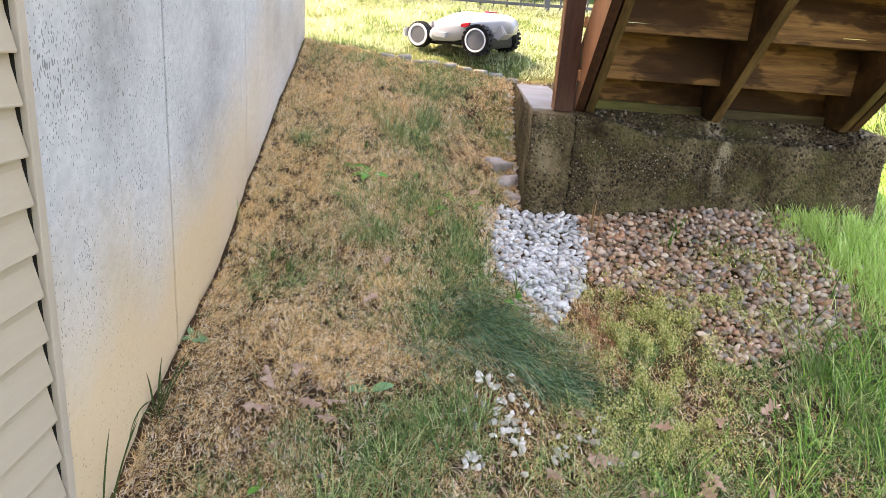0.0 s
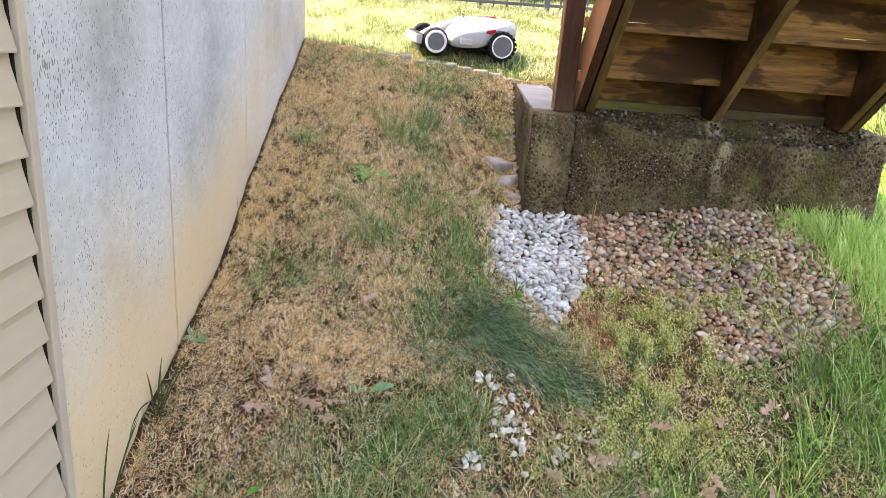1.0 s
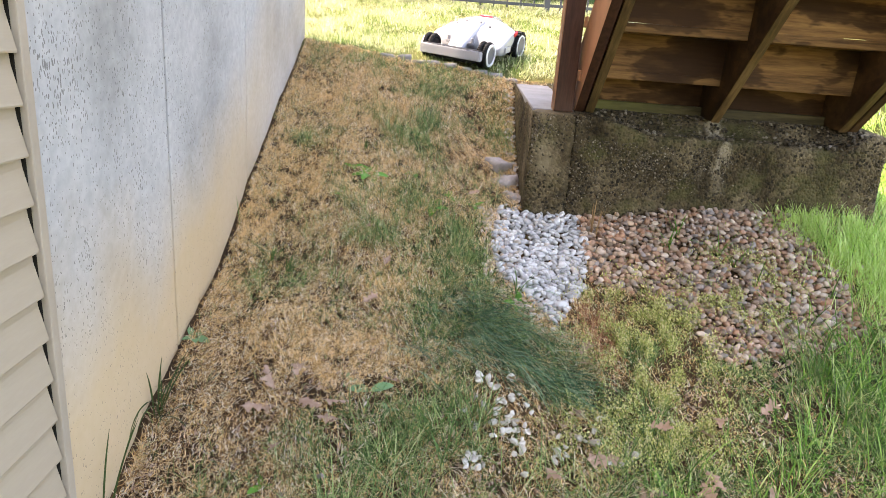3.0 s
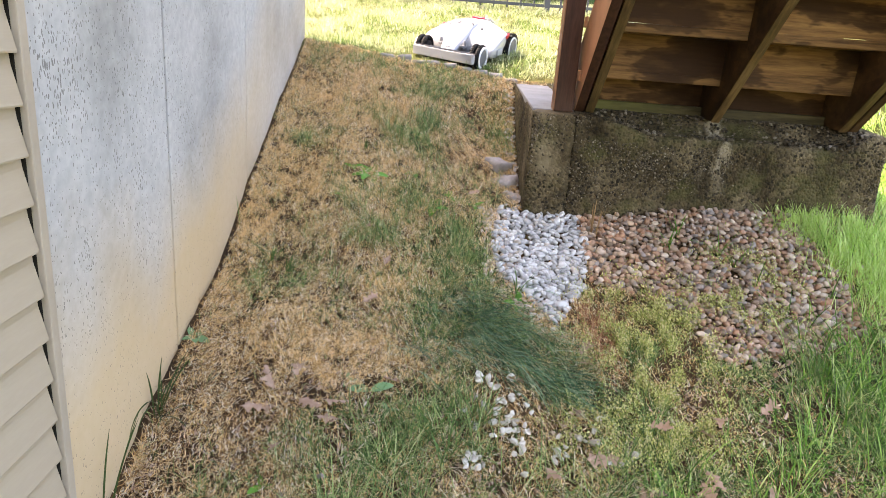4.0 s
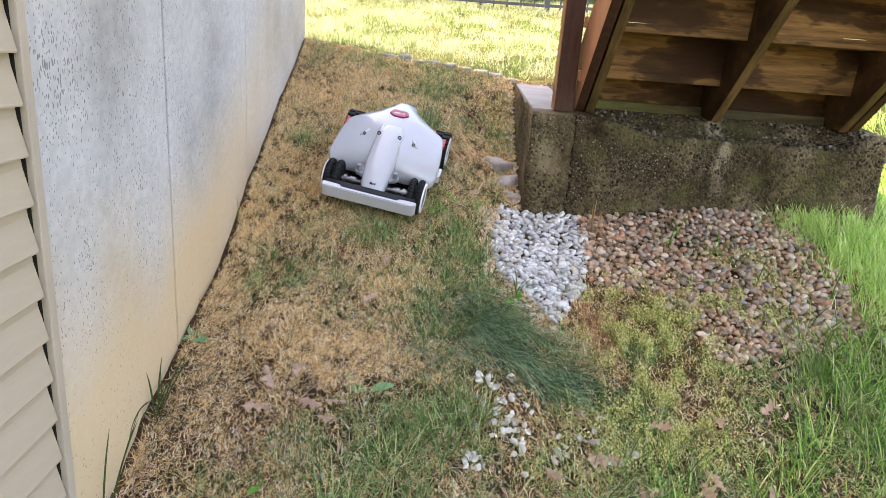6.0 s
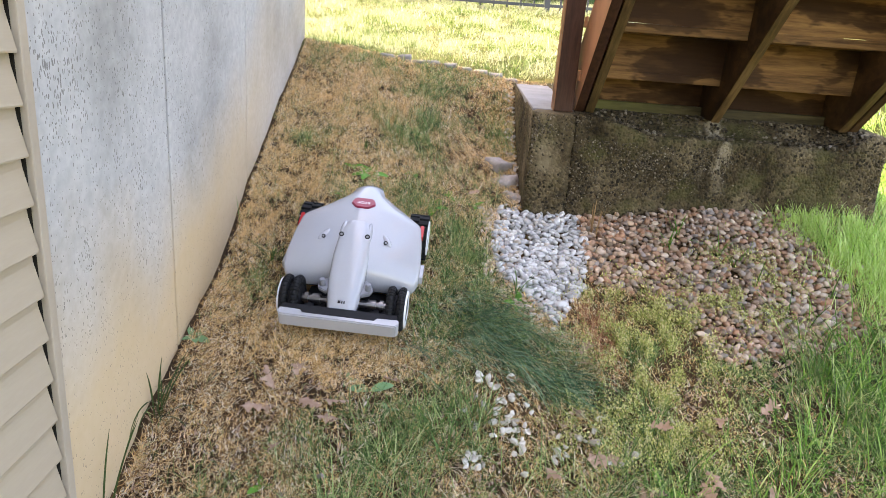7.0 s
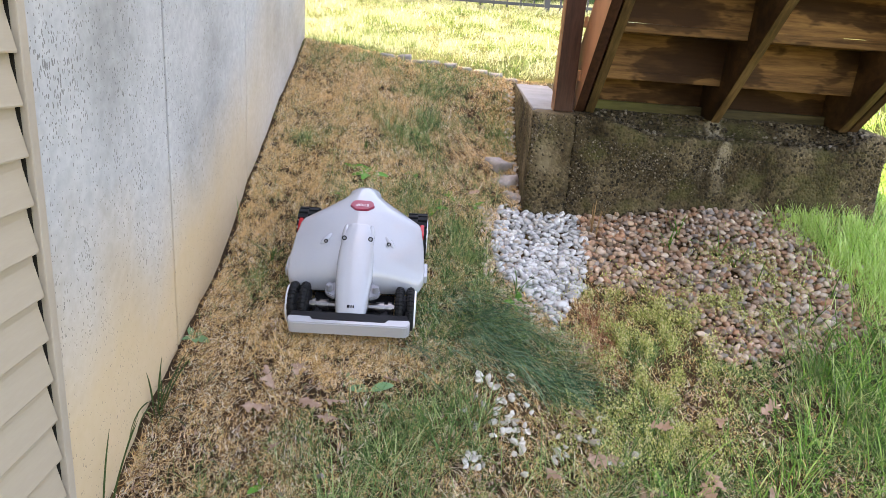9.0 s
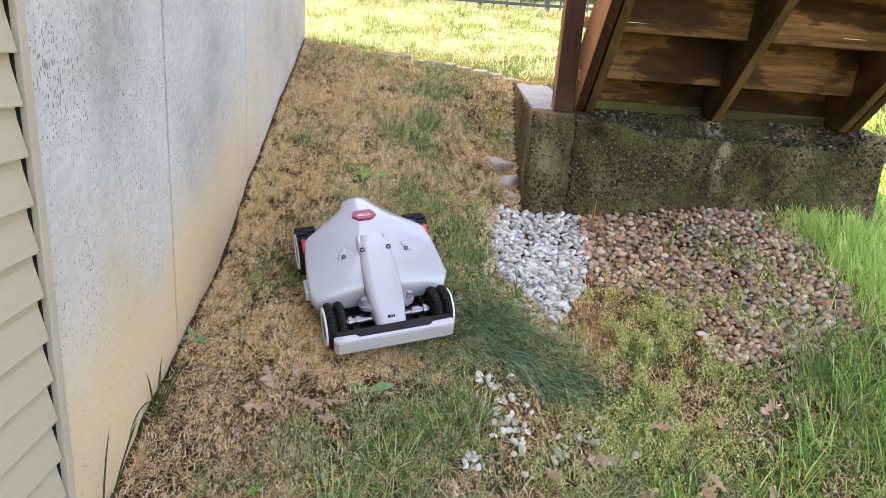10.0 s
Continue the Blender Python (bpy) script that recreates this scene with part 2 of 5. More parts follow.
M_STRING_EDGE = lumber("mossy_timber_edge", (0.19, 0.112, 0.044), (0.12, 0.068, 0.026), (0.055, 0.030, 0.012), along=(8, 1.2, 1.2), moss=0.1)
M_RISER = lumber("raw_riser_timber", (0.32, 0.165, 0.056), (0.215, 0.105, 0.034), (0.085, 0.038, 0.013), stain=0.95, along=(0.7, 5, 9))
M_SILL = lumber("mossy_sill_timber", (0.12, 0.088, 0.034), (0.075, 0.055, 0.02), (0.036, 0.026, 0.010), along=(1, 6, 9), moss=0.4)
M_FENCE = simple("black_fence_metal", [(0.3, (0.05, 0.055, 0.06)), (0.7, (0.08, 0.085, 0.09))], 12, 0.5, metal=0.2)
M_WHITE_STONE = stone_material("white_pebble", [(0.0, (0.34, 0.335, 0.33)), (0.3, (0.47, 0.465, 0.455)), (0.7, (0.59, 0.585, 0.575)), (0.9, (0.66, 0.65, 0.63)), (1.0, (0.42, 0.36, 0.29))])
M_CHIP = stone_material("cream_chip", [(0.0, (0.34, 0.30, 0.23)), (0.4, (0.53, 0.49, 0.41)), (1.0, (0.70, 0.67, 0.60))], 0.85)
M_RIVER = stone_material("river_stone", [(0.0, (0.13, 0.080, 0.050)), (0.16, (0.46, 0.25, 0.15)), (0.32, (0.22, 0.155, 0.11)), (0.48, (0.56, 0.39, 0.26)), (0.62, (0.30, 0.26, 0.235)), (0.76, (0.42, 0.235, 0.14)), (0.90, (0.68, 0.55, 0.43)), (1.0, (0.14, 0.115, 0.10))], 0.55)
M_TAN = stone_material("tan_pebble", [(0.0, (0.42, 0.30, 0.20)), (0.5, (0.60, 0.47, 0.36)), (1.0, (0.72, 0.64, 0.55))])
M_AGG = stone_material("bare_aggregate", [(0.0, (0.030, 0.022, 0.013)), (0.5, (0.095, 0.074, 0.046)), (0.85, (0.17, 0.135, 0.088)), (1.0, (0.29, 0.245, 0.18))], 0.85)
M_BLOCK = simple("rough_grey_stone", [(0.3, (0.20, 0.165, 0.14)), (0.5, (0.32, 0.28, 0.25)), (0.75, (0.46, 0.42, 0.38))], 9, 0.9, 70, 0.6, 0.008)
M_THATCH = blades("dry_thatch", [(0.0, (0.030, 0.017, 0.009)), (0.25, (0.13, 0.064, 0.026)), (0.48, (0.50, 0.285, 0.12)), (0.75, (0.80, 0.56, 0.30)), (0.93, (0.88, 0.78, 0.60)), (1.0, (0.30, 0.30, 0.10))], 0.75, 0.15)
M_GOLD = blades("golden_thatch", [(0.0, (0.07, 0.036, 0.014)), (0.13, (0.34, 0.185, 0.066)), (0.36, (0.80, 0.51, 0.205)), (0.78, (0.93, 0.70, 0.37)), (1.0, (0.94, 0.86, 0.66))], 0.7, 0.2, (2.6, (0.80, 0.47, 0.17), 0.25))
M_SLOPE_GRASS = blades("slope_grass", [(0.0, (0.025, 0.060, 0.016)), (0.4, (0.10, 0.185, 0.050)), (0.75, (0.28, 0.39, 0.13)), (0.92, (0.50, 0.56, 0.25)), (1.0, (0.76, 0.68, 0.42))], 0.5, 0.25)
M_LAWN = blades("lawn_grass", [(0.0, (0.035, 0.085, 0.014)), (0.3, (0.12, 0.22, 0.040)), (0.6, (0.27, 0.35, 0.095)), (0.85, (0.50, 0.50, 0.24)), (1.0, (0.80, 0.78, 0.62))], 0.5, 0.25, (3.2, (0.60, 0.58, 0.40), 0.6))
M_TALL = blades("tall_grass", [(0.0, (0.035, 0.11, 0.014)), (0.45, (0.13, 0.29, 0.040)), (0.8, (0.30, 0.50, 0.10)), (1.0, (0.60, 0.68, 0.28))], 0.4, 0.35)
M_FRESH = blades("fresh_fine_grass", [(0.0, (0.28, 0.46, 0.08)), (0.5, (0.55, 0.74, 0.20)), (1.0, (0.78, 0.88, 0.40))], 0.45, 0.4)
M_DARK_BLADE = blades("dark_blade", [(0.0, (0.03, 0.05, 0.016)), (1.0, (0.085, 0.14, 0.04))], 0.5, 0.2)
M_FESCUE = blades("blue_green_fescue", [(0.0, (0.018, 0.050, 0.026)), (0.45, (0.075, 0.17, 0.085)), (0.8, (0.22, 0.37, 0.20)), (1.0, (0.46, 0.56, 0.36))], 0.45, 0.2)
M_WEED = blades("creeping_weed", [(0.0, (0.14, 0.18, 0.035)), (0.45, (0.42, 0.44, 0.12)), (0.82, (0.66, 0.64, 0.27)), (1.0, (0.76, 0.62, 0.34))], 0.6, 0.25)
M_RUST = blades("rust_moss", [(0.0, (0.16, 0.06, 0.03)), (0.5, (0.40, 0.18, 0.09)), (1.0, (0.62, 0.36, 0.20))], 0.7, 0.15)
M_BROAD = blades("broad_leaf", [(0.0, (0.09, 0.27, 0.035)), (0.6, (0.17, 0.42, 0.06)), (1.0, (0.30, 0.55, 0.11))], 0.4, 0.3)
M_PALE_LEAF = blades("grey_green_leaf", [(0.0, (0.16, 0.32, 0.14)), (1.0, (0.30, 0.50, 0.25))], 0.55, 0.25)
M_OAK = blades("fallen_oak_leaf", [(0.0, (0.26, 0.155, 0.10)), (0.4, (0.50, 0.34, 0.25)), (0.75, (0.68, 0.52, 0.42)), (1.0, (0.80, 0.69, 0.58))], 0.75, 0.12, (40.0, (0.26, 0.14, 0.08), 0.4))
M_SHRUB = blades("far_foliage", [(0.0, (0.05, 0.11, 0.04)), (0.5, (0.10, 0.19, 0.07)), (1.0, (0.19, 0.30, 0.11))], 0.6, 0.3)
M_BARK = simple("bark", [(0.3, (0.08, 0.06, 0.045)), (0.7, (0.18, 0.14, 0.11))], 8, 0.9, 40, 0.6, 0.02)
M_DRY_STALK = blades("dry_stalk", [(0.0, (0.30, 0.17, 0.08)), (1.0, (0.46, 0.30, 0.16))], 0.7, 0.15)
# mower
M_SHELL = simple("white_gloss_plastic", [(0.2, (0.37, 0.37, 0.385)), (0.8, (0.41, 0.41, 0.425))], 5.0, 0.14, 120.0, 0.01, 0.0005, coat=0.5)
M_RUBBER = simple("black_rubber", [(0.3, (0.007, 0.007, 0.008)), (0.7, (0.014, 0.014, 0.014))], 20.0, 0.7, 90.0, 0.2, 0.001, shine=0.2)
M_BLACK = simple("black_plastic", [(0.3, (0.008, 0.008, 0.009)), (0.7, (0.014, 0.014, 0.016))], 10.0, 0.6, shine=0.2)
M_GREY = simple("grey_plastic", [(0.3, (0.10, 0.10, 0.11)), (0.7, (0.15, 0.15, 0.16))], 10.0, 0.45)
M_RIM = simple("white_rim_plastic", [(0.3, (0.66, 0.66, 0.67)), (0.7, (0.76, 0.76, 0.77))], 14.0, 0.4)
M_STEEL = simple("bare_steel", [(0.3, (0.16, 0.155, 0.15)), (0.7, (0.26, 0.25, 0.245))], 14.0, 0.28, metal=1.0)
M_BRACKET = simple("grey_bracket_plastic", [(0.3, (0.17, 0.17, 0.185)), (0.7, (0.24, 0.24, 0.255))], 14.0, 0.35)
M_RED = simple("dark_red_plastic", [(0.3, (0.24, 0.012, 0.035)), (0.7, (0.32, 0.02, 0.05))], 10.0, 0.3)
M_TAIL = simple("red_lens", [(0.3, (0.36, 0.014, 0.018)), (0.7, (0.45, 0.02, 0.025))], 10.0, 0.2)
M_LENS = simple("dark_lens", [(0.3, (0.01, 0.01, 0.012)), (0.7, (0.02, 0.02, 0.025))], 10.0, 0.12)
M_PRINT = simple("pale_print", [(0.3, (0.78, 0.7, 0.72)), (0.7, (0.85, 0.78, 0.8))], 10.0, 0.5)


# ---------------- building helpers ----------------
def mesh_object(name, bm, material, parent=None, smooth=False):
    me = bpy.data.meshes.new(name)
    bm.normal_update()
    bm.to_mesh(me)
    bm.free()
    if smooth:
        for p in me.polygons:
            p.use_smooth = True
    me.materials.append(material)
    ob = new(name, me)
    ob.parent = parent
    return ob


def part(name, bm, material, parent, label="", smooth=False):
    return tagged(mesh_object(name, bm, material, parent, smooth), label)


def thing(name, m, label, category, group="", kind=""):
    ob = new(name)
    ob.empty_display_size = 0.05
    ob.matrix_basis = m
    return tagged(ob, label, category, group, kind)


def box(x0, x1, y0, y1, z0, z1, bevel=0.0, bm=None):
    bm = bm or bmesh.new()
    r = bmesh.ops.create_cube(bm, size=1.0)
    for v in r["verts"]:
        v.co = Vector(((x0 + x1) / 2 + v.co.x * (x1 - x0), (y0 + y1) / 2 + v.co.y * (y1 - y0), (z0 + z1) / 2 + v.co.z * (z1 - z0)))
    if bevel:
        es = list({e for v in r["verts"] for e in v.link_edges})
        bmesh.ops.bevel(bm, geom=es, offset=bevel, segments=2, affect="EDGES", profile=0.6)
    return bm


def tube(p, q, r0, r1=None, seg=16, bm=None, bevel=0.0):
    """A rod from p to q."""
    bm = bm or bmesh.new()
    p, q = Vector(p), Vector(q)
    m = Matrix.Translation((p + q) / 2) @ (q - p).to_track_quat("Z", "Y").to_matrix().to_4x4()
    r = bmesh.ops.create_cone(bm, segments=seg, radius1=r0, radius2=r0 if r1 is None else r1, depth=(q - p).length, cap_ends=True, matrix=m)
    if bevel:
        caps = [f for f in {f for v in r["verts"] for f in v.link_faces} if len(f.verts) == seg]
        bmesh.ops.bevel(bm, geom=list({e for f in caps for e in f.edges}), offset=bevel, segments=2, affect="EDGES")
    return bm


def prism(outline, axis, a, b, bevel=0.0):
    """An outline of (u, v) pairs pushed from a to b along x or y."""
    bm = bmesh.new()
    put = (lambda u, v, w: (w, u, v)) if axis == "x" else (lambda u, v, w: (u, w, v)) if axis == "y" else (lambda u, v, w: (u, v, w))
    lo = [bm.verts.new(put(u, v, a)) for u, v in outline]
    hi = [bm.verts.new(put(u, v, b)) for u, v in outline]
    bm.faces.new(lo)
    bm.faces.new(hi[::-1])
    for i in range(len(lo)):
        j = (i + 1) % len(lo)
        bm.faces.new((lo[j], lo[i], hi[i], hi[j]))
    bmesh.ops.recalc_face_normals(bm, faces=bm.faces)
    if bevel:
        bmesh.ops.bevel(bm, geom=list(bm.edges), offset=bevel, segments=2, affect="EDGES")
    return bm


def fast_mesh(name, verts, tris, material, smooth=True):
    me = bpy.data.meshes.new(name)
    verts, tris = np.asarray(verts, np.float32), np.asarray(tris, np.int32)
    me.vertices.add(len(verts))
    me.vertices.foreach_set("co", verts.ravel())
    me.loops.add(tris.size)
    me.loops.foreach_set("vertex_index", tris.ravel())
    me.polygons.add(len(tris))
    me.polygons.foreach_set("loop_start", np.arange(0, tris.size, 3, dtype=np.int32))
    me.polygons.foreach_set("use_smooth", np.full(len(tris), smooth))
    me.update(calc_edges=True)
    me.validate()
    me.materials.append(material)
    return new(name, me)


def vnoise(x, y, scale, seed=0):
    """Smooth value noise in the plane, 0 to 1."""
    x, y = np.asarray(x, float) * scale + 31.7 * seed + 1000, np.asarray(y, float) * scale + 17.3 * seed + 1000
    i, j = np.floor(x).astype(np.int64), np.floor(y).astype(np.int64)
    u, v = x - i, y - j
    u, v = u * u * (3 - 2 * u), v * v * (3 - 2 * v)

    def h(a, b):
        k = (a * 374761393 + b * 668265263 + seed * 1442695041) & 0xFFFFFFFF
        k = ((k ^ (k >> 13)) * 1274126177) & 0xFFFFFFFF
        return ((k ^ (k >> 16)) & 0xFFFF) / 65535.0

    return (h(i, j) * (1 - u) + h(i + 1, j) * u) * (1 - v) + (h(i, j + 1) * (1 - u) + h(i + 1, j + 1) * u) * v


# ---------------- the lie of the land ----------------
WALL_TURN = -0.034                                        # the house wall runs 2 degrees off the y axis


def wall_x(y):
    return -0.89 + WALL_TURN * (y - 2.3)


def ground_z(x, y, rough=True):
    """The bank falls from the lawn to the camera; a heap of stones leans on the footing."""
    x, y = np.asarray(x, float), np.asarray(y, float)
    beyond = ([4.5, 5.0, 6.0, 7.0, 9.0, 15.0, 40.0, 400.0], [1.545, 1.60, 1.78, 1.98, 2.25, 2.6, 3.4, 12.0])
    near = ([-40.0, -1.0, 0.0, 0.5, 1.0], [-0.4, -0.15, -0.08, 0.02, 0.17])

    def profile(ys, zs):
        ys, zs = near[0] + ys + beyond[0], near[1] + zs + beyond[1]
        return (np.interp(y - 0.08, ys, zs) + np.interp(y, ys, zs) * 2 + np.interp(y + 0.08, ys, zs)) / 4

    left = profile([1.57, 1.98, 2.5, 2.75, 3.0, 3.3, 3.68, 4.06, 4.3], [0.37, 0.525, 0.69, 0.81, 0.965, 1.11, 1.29, 1.46, 1.575])
    mid = profile([1.6, 2.25, 2.61, 3.0, 3.35, 3.76, 4.06, 4.3], [0.355, 0.61, 0.74, 0.91, 1.085, 1.275, 1.43, 1.51])
    right = profile([1.6, 2.28, 2.61, 3.0, 3.35, 3.67, 4.0, 4.25], [0.32, 0.60, 0.705, 0.86, 0.995, 1.12, 1.33, 1.455])
    t1, t2 = np.clip((x + 0.92) / 0.62, 0, 1), np.clip((x + 0.3) / 0.6, 0, 1)
    z = left * (1 - t1) + mid * t1
    z = z * (1 - t2) + right * t2
    off = np.clip((x - 0.3), 0, 2.2)
    z = z - 0.07 * off * np.clip((4.4 - y) / 0.8, 0, 1) * np.clip((y + 1) / 2.5, 0, 1)
    z = z + 0.13 * np.exp(-((x - 1.22) / 0.50) ** 2 - ((y - 2.95) / 0.33) ** 2)         # the heap
    z = z + 0.19 * np.exp(-((x - 1.95) / 0.50) ** 2 - ((y - 3.05) / 0.42) ** 2)         # and the bank at its side
    z = z + 0.012 * np.clip((x + 0.9) / 0.3, 0, 1)
    if rough:
        k = np.clip((12 - np.abs(y)) / 6, 0, 1)
        z = z + k * (0.028 * (vnoise(x, y, 4.5, 3) - 0.5) + 0.014 * (vnoise(x, y, 17, 4) - 0.5))
    return z


def ground_at(x, y):
    return float(ground_z(np.array([x]), np.array([y]))[0])


def build_ground():
    def steps(lo, hi, fine):
        inner = list(np.arange(lo, hi + 1e-6, fine))
        out, d, a = [], fine, hi
        while a < 400:
            d *= 1.22
            a += d
            out.append(a)
        low, d, a = [], fine, lo
        while a > -400:
            d *= 1.22
            a -= d
            low.append(a)
        return np.array(low[::-1] + inner + out)

    xs, ys = steps(-1.1, 2.6, 0.03), steps(1.3, 5.0, 0.03)
    gx, gy = np.meshgrid(xs, ys)
    gz = ground_z(gx, gy)
    verts = np.stack([gx.ravel(), gy.ravel(), gz.ravel()], 1)
    a = (np.arange(len(ys) - 1)[:, None] * len(xs) + np.arange(len(xs) - 1)[None, :]).ravel()
    tris = np.concatenate([np.stack([a, a + 1, a + len(xs) + 1], 1), np.stack([a, a + len(xs) + 1, a + len(xs)], 1)])
    tagged(fast_mesh("ground", verts, tris, M_SOIL), "bare brown soil bank rising to a lawn", "ground", kind="structure")


build_ground()


# ---------------- the house ----------------
def along_wall(ob):
    ob.matrix_basis = Matrix.Translation((-0.89, 2.3, 0)) @ Matrix.Rotation(-WALL_TURN, 4, "Z") @ Matrix.Translation((0, -2.3, 0))
    return ob


def build_house():
    """x = 0 is the outer face of the concrete here; the things are turned onto the wall's line."""
    wall = along_wall(tagged(new("wall_concrete"), "pale cast concrete foundation wall with brown soil stains", "wall", kind="structure"))
    for y0, y1 in ((1.357, 2.056), (2.069, 2.956), (2.963, 4.31)):
        part("concrete_panel", box(-0.22, 0.0, y0, y1, -0.4, 2.6, 0.004), M_WALL, wall)
    part("joint_backing", box(-0.2, -0.016, 1.40, 4.28, -0.4, 2.59), M_GAP, wall)
    side = along_wall(tagged(new("wall_siding"), "beige lapped vinyl siding beside the concrete wall", "wall", kind="structure"))
    top = 1.524 + 0.1018 * 9
    profile = [(-0.013, 0.1018), (-0.011, 0.078), (0.0035, 0.010), (0.005, 0.004), (0.004, 0.0), (-0.012, 0.0), (-0.022, 0.1018)]
    base = None
    for i in range(26):
        z = top - 0.1018 * i
        if base is None:
            bm = prism(profile, "y", -9.0, 1.3205)
            base = part("siding_board", bm, M_SIDING, side)
            base.location.z = z
        else:
            ob = base.copy()
            scene.collection.objects.link(ob)
            ob.location.z = z
    part("wall_backing", box(-0.2, -0.023, -9.0, 1.29, -0.4, 2.55), M_GAP, side)
    strip = along_wall(new("trim_corner"))
    tagged(strip, "beige vinyl trim strip between siding and concrete", "trim", kind="structure")
    part("channel_strip", box(-0.03, 0.009, 1.327, 1.3555, -0.4, 2.55, 0.003), M_TRIM, strip)
    part("channel_back", box(-0.05, -0.006, 1.3210, 1.3265, -0.4, 2.55), M_GAP, strip)
    up = along_wall(tagged(new("wall_upper"), "beige upper wall of the house with flat roof edge", "wall", kind="structure"))
    part("upper_wall", box(-7.0, -0.03, -9.0, 4.30, 2.61, 3.82), M_SIDING, up)
    part("rear_wall", box(-7.0, -0.24, -9.0, 4.28, -0.4, 2.6), M_SIDING, up)
    part("roof_edge", box(-7.2, 0.18, -9.2, 4.40, 3.82, 3.95, 0.02), M_TRIM, up)


build_house()


# ---------------- the footing and the stairs ----------------
def rough_block(x0, x1, y0, y1, z0, z1, cut, seed, tilt=0.0, dip=None, seam=""):
    """A hand-cast block: fine mesh, worn edges, uneven faces; dip lowers its broken front edge."""
    nx, ny, nz = max(2, int((x1 - x0) / cut)), max(2, int((y1 - y0) / cut)), max(2, int((z1 - z0) / cut))
    bm = bmesh.new()
    idx = {}

    def vert(i, j, k):
        if (i, j, k) not in idx:
            idx[(i, j, k)] = bm.verts.new((x0 + (x1 - x0) * i / nx, y0 + (y1 - y0) * j / ny, z0 + (z1 - z0) * k / nz))
        return idx[(i, j, k)]

    for i in range(nx):
        for j in range(ny):
            for k in (0, nz):
                bm.faces.new([vert(i, j, k), vert(i + 1, j, k), vert(i + 1, j + 1, k), vert(i, j + 1, k)])
    for i in range(nx):
        for k in range(nz):
            for j in (0, ny):
                bm.faces.new([vert(i, j, k), vert(i + 1, j, k), vert(i + 1, j, k + 1), vert(i, j, k + 1)])
    for j in range(ny):
        for k in range(nz):
            for i in (0, nx):
                bm.faces.new([vert(i, j, k), vert(i, j + 1, k), vert(i, j + 1, k + 1), vert(i, j, k + 1)])
    bmesh.ops.recalc_face_normals(bm, faces=bm.faces)
    for v in bm.verts:
        c = v.co.copy()
        ex = c.x - x0 if seam == 'high' else x1 - c.x if seam == 'low' else min(c.x - x0, x1 - c.x)
        ey, ez = min(c.y - y0, y1 - c.y), z1 - c.z
        near = sorted((ex, ey, ez))
        wear = max(0.0, 1 - near[1] / 0.03) * 0.012 * (0.6 + noise.noise(c * 7 + Vector((seed, 0, 0))))
        mid = Vector(((x0 + x1) / 2, (y0 + y1) / 2, c.z))
        v.co += (mid - c).normalized() * wear
        v.co.z -= max(0.0, 1 - ez / 0.03) * wear
        v.co += Vector((noise.noise(c * 9 + Vector((seed, 3, 0))), noise.noise(c * 9 + Vector((seed, 7, 5))), 0.5 * noise.noise(c * 11))) * 0.007
        v.co += Vector((0, noise.noise(c * 38 + Vector((seed, 1, 9))), noise.noise(c * 33))) * 0.0035
        if dip:
            v.co.z -= dip(c) * max(0.0, min(1.0, (c.z - (z1 - 0.22)) / 0.22))
        if abs(tilt):
            v.co.z += tilt * (c.y - y0) * (c.z - z0) / (z1 - z0)
    return bm


def build_footing():
    foot = thing("stair_footing", Matrix.Identity(4), "weathered cast concrete footing, cracked and mossy, under the stairs", "footing")
    part("corner_block", rough_block(0.352, 0.546, 3.0, 4.10, 0.30, 1.345, 0.028, 2.0, 0.055, None, 'high'), M_FOOT, foot, smooth=True)

    def dip(c):
        a = max(0.0, min(1.0, (c.x - 0.62) / 0.28)) * max(0.0, min(1.0, (1.86 - c.x) / 0.10))
        front = max(0.0, min(1.0, (3.17 - c.y) / 0.06))
        return (0.075 + 0.02 * noise.noise(c * 5)) * a * front

    part("main_block", rough_block(0.550, 1.965, 3.004, 4.10, 0.30, 1.352, 0.028, 9.0, 0.055, dip, 'low'), M_FOOT, foot, smooth=True)
    part("pad_top", box(0.36, 0.56, 3.09, 4.09, 1.30, 1.3455, 0.008), M_PAD, foot, "smooth grey slab top")
    for ob in foot.children:
        if ob.name.startswith("pad_top"):
            for v in ob.data.vertices:
                v.co.z += 0.055 * (v.co.y - 3.0) + 0.004


build_footing()

RISE, RUN = 0.193, 0.203
SLOPE = RISE / RUN


def stringer_outline(steps, throat=0.165, foot_y=3.09, foot_z=1.356, cut=True):
    """Side outline (y, z): straight lower edge, notched upper edge; the steps climb towards -y."""
    y1 = foot_y + throat / SLOPE
    pts = [(foot_y, foot_z)]
    top_y, top_z = y1 - RUN * steps, foot_z + RISE * steps
    pts.append((foot_y - RUN * steps, foot_z + RISE * steps))
    pts.append((top_y, top_z))
    if cut:
        for i in range(steps, 0, -1):
            pts.append((y1 - RUN * (i - 1), foot_z + RISE * i))
            pts.append((y1 - RUN * (i - 1), foot_z + RISE * (i - 1)))
    else:
        pts.append((y1 + 0.11, foot_z))
    out = []
    for p in pts:
        if not out or (abs(out[-1][0] - p[0]) + abs(out[-1][1] - p[1])) > 1e-5:
            out.append(p)
    return out


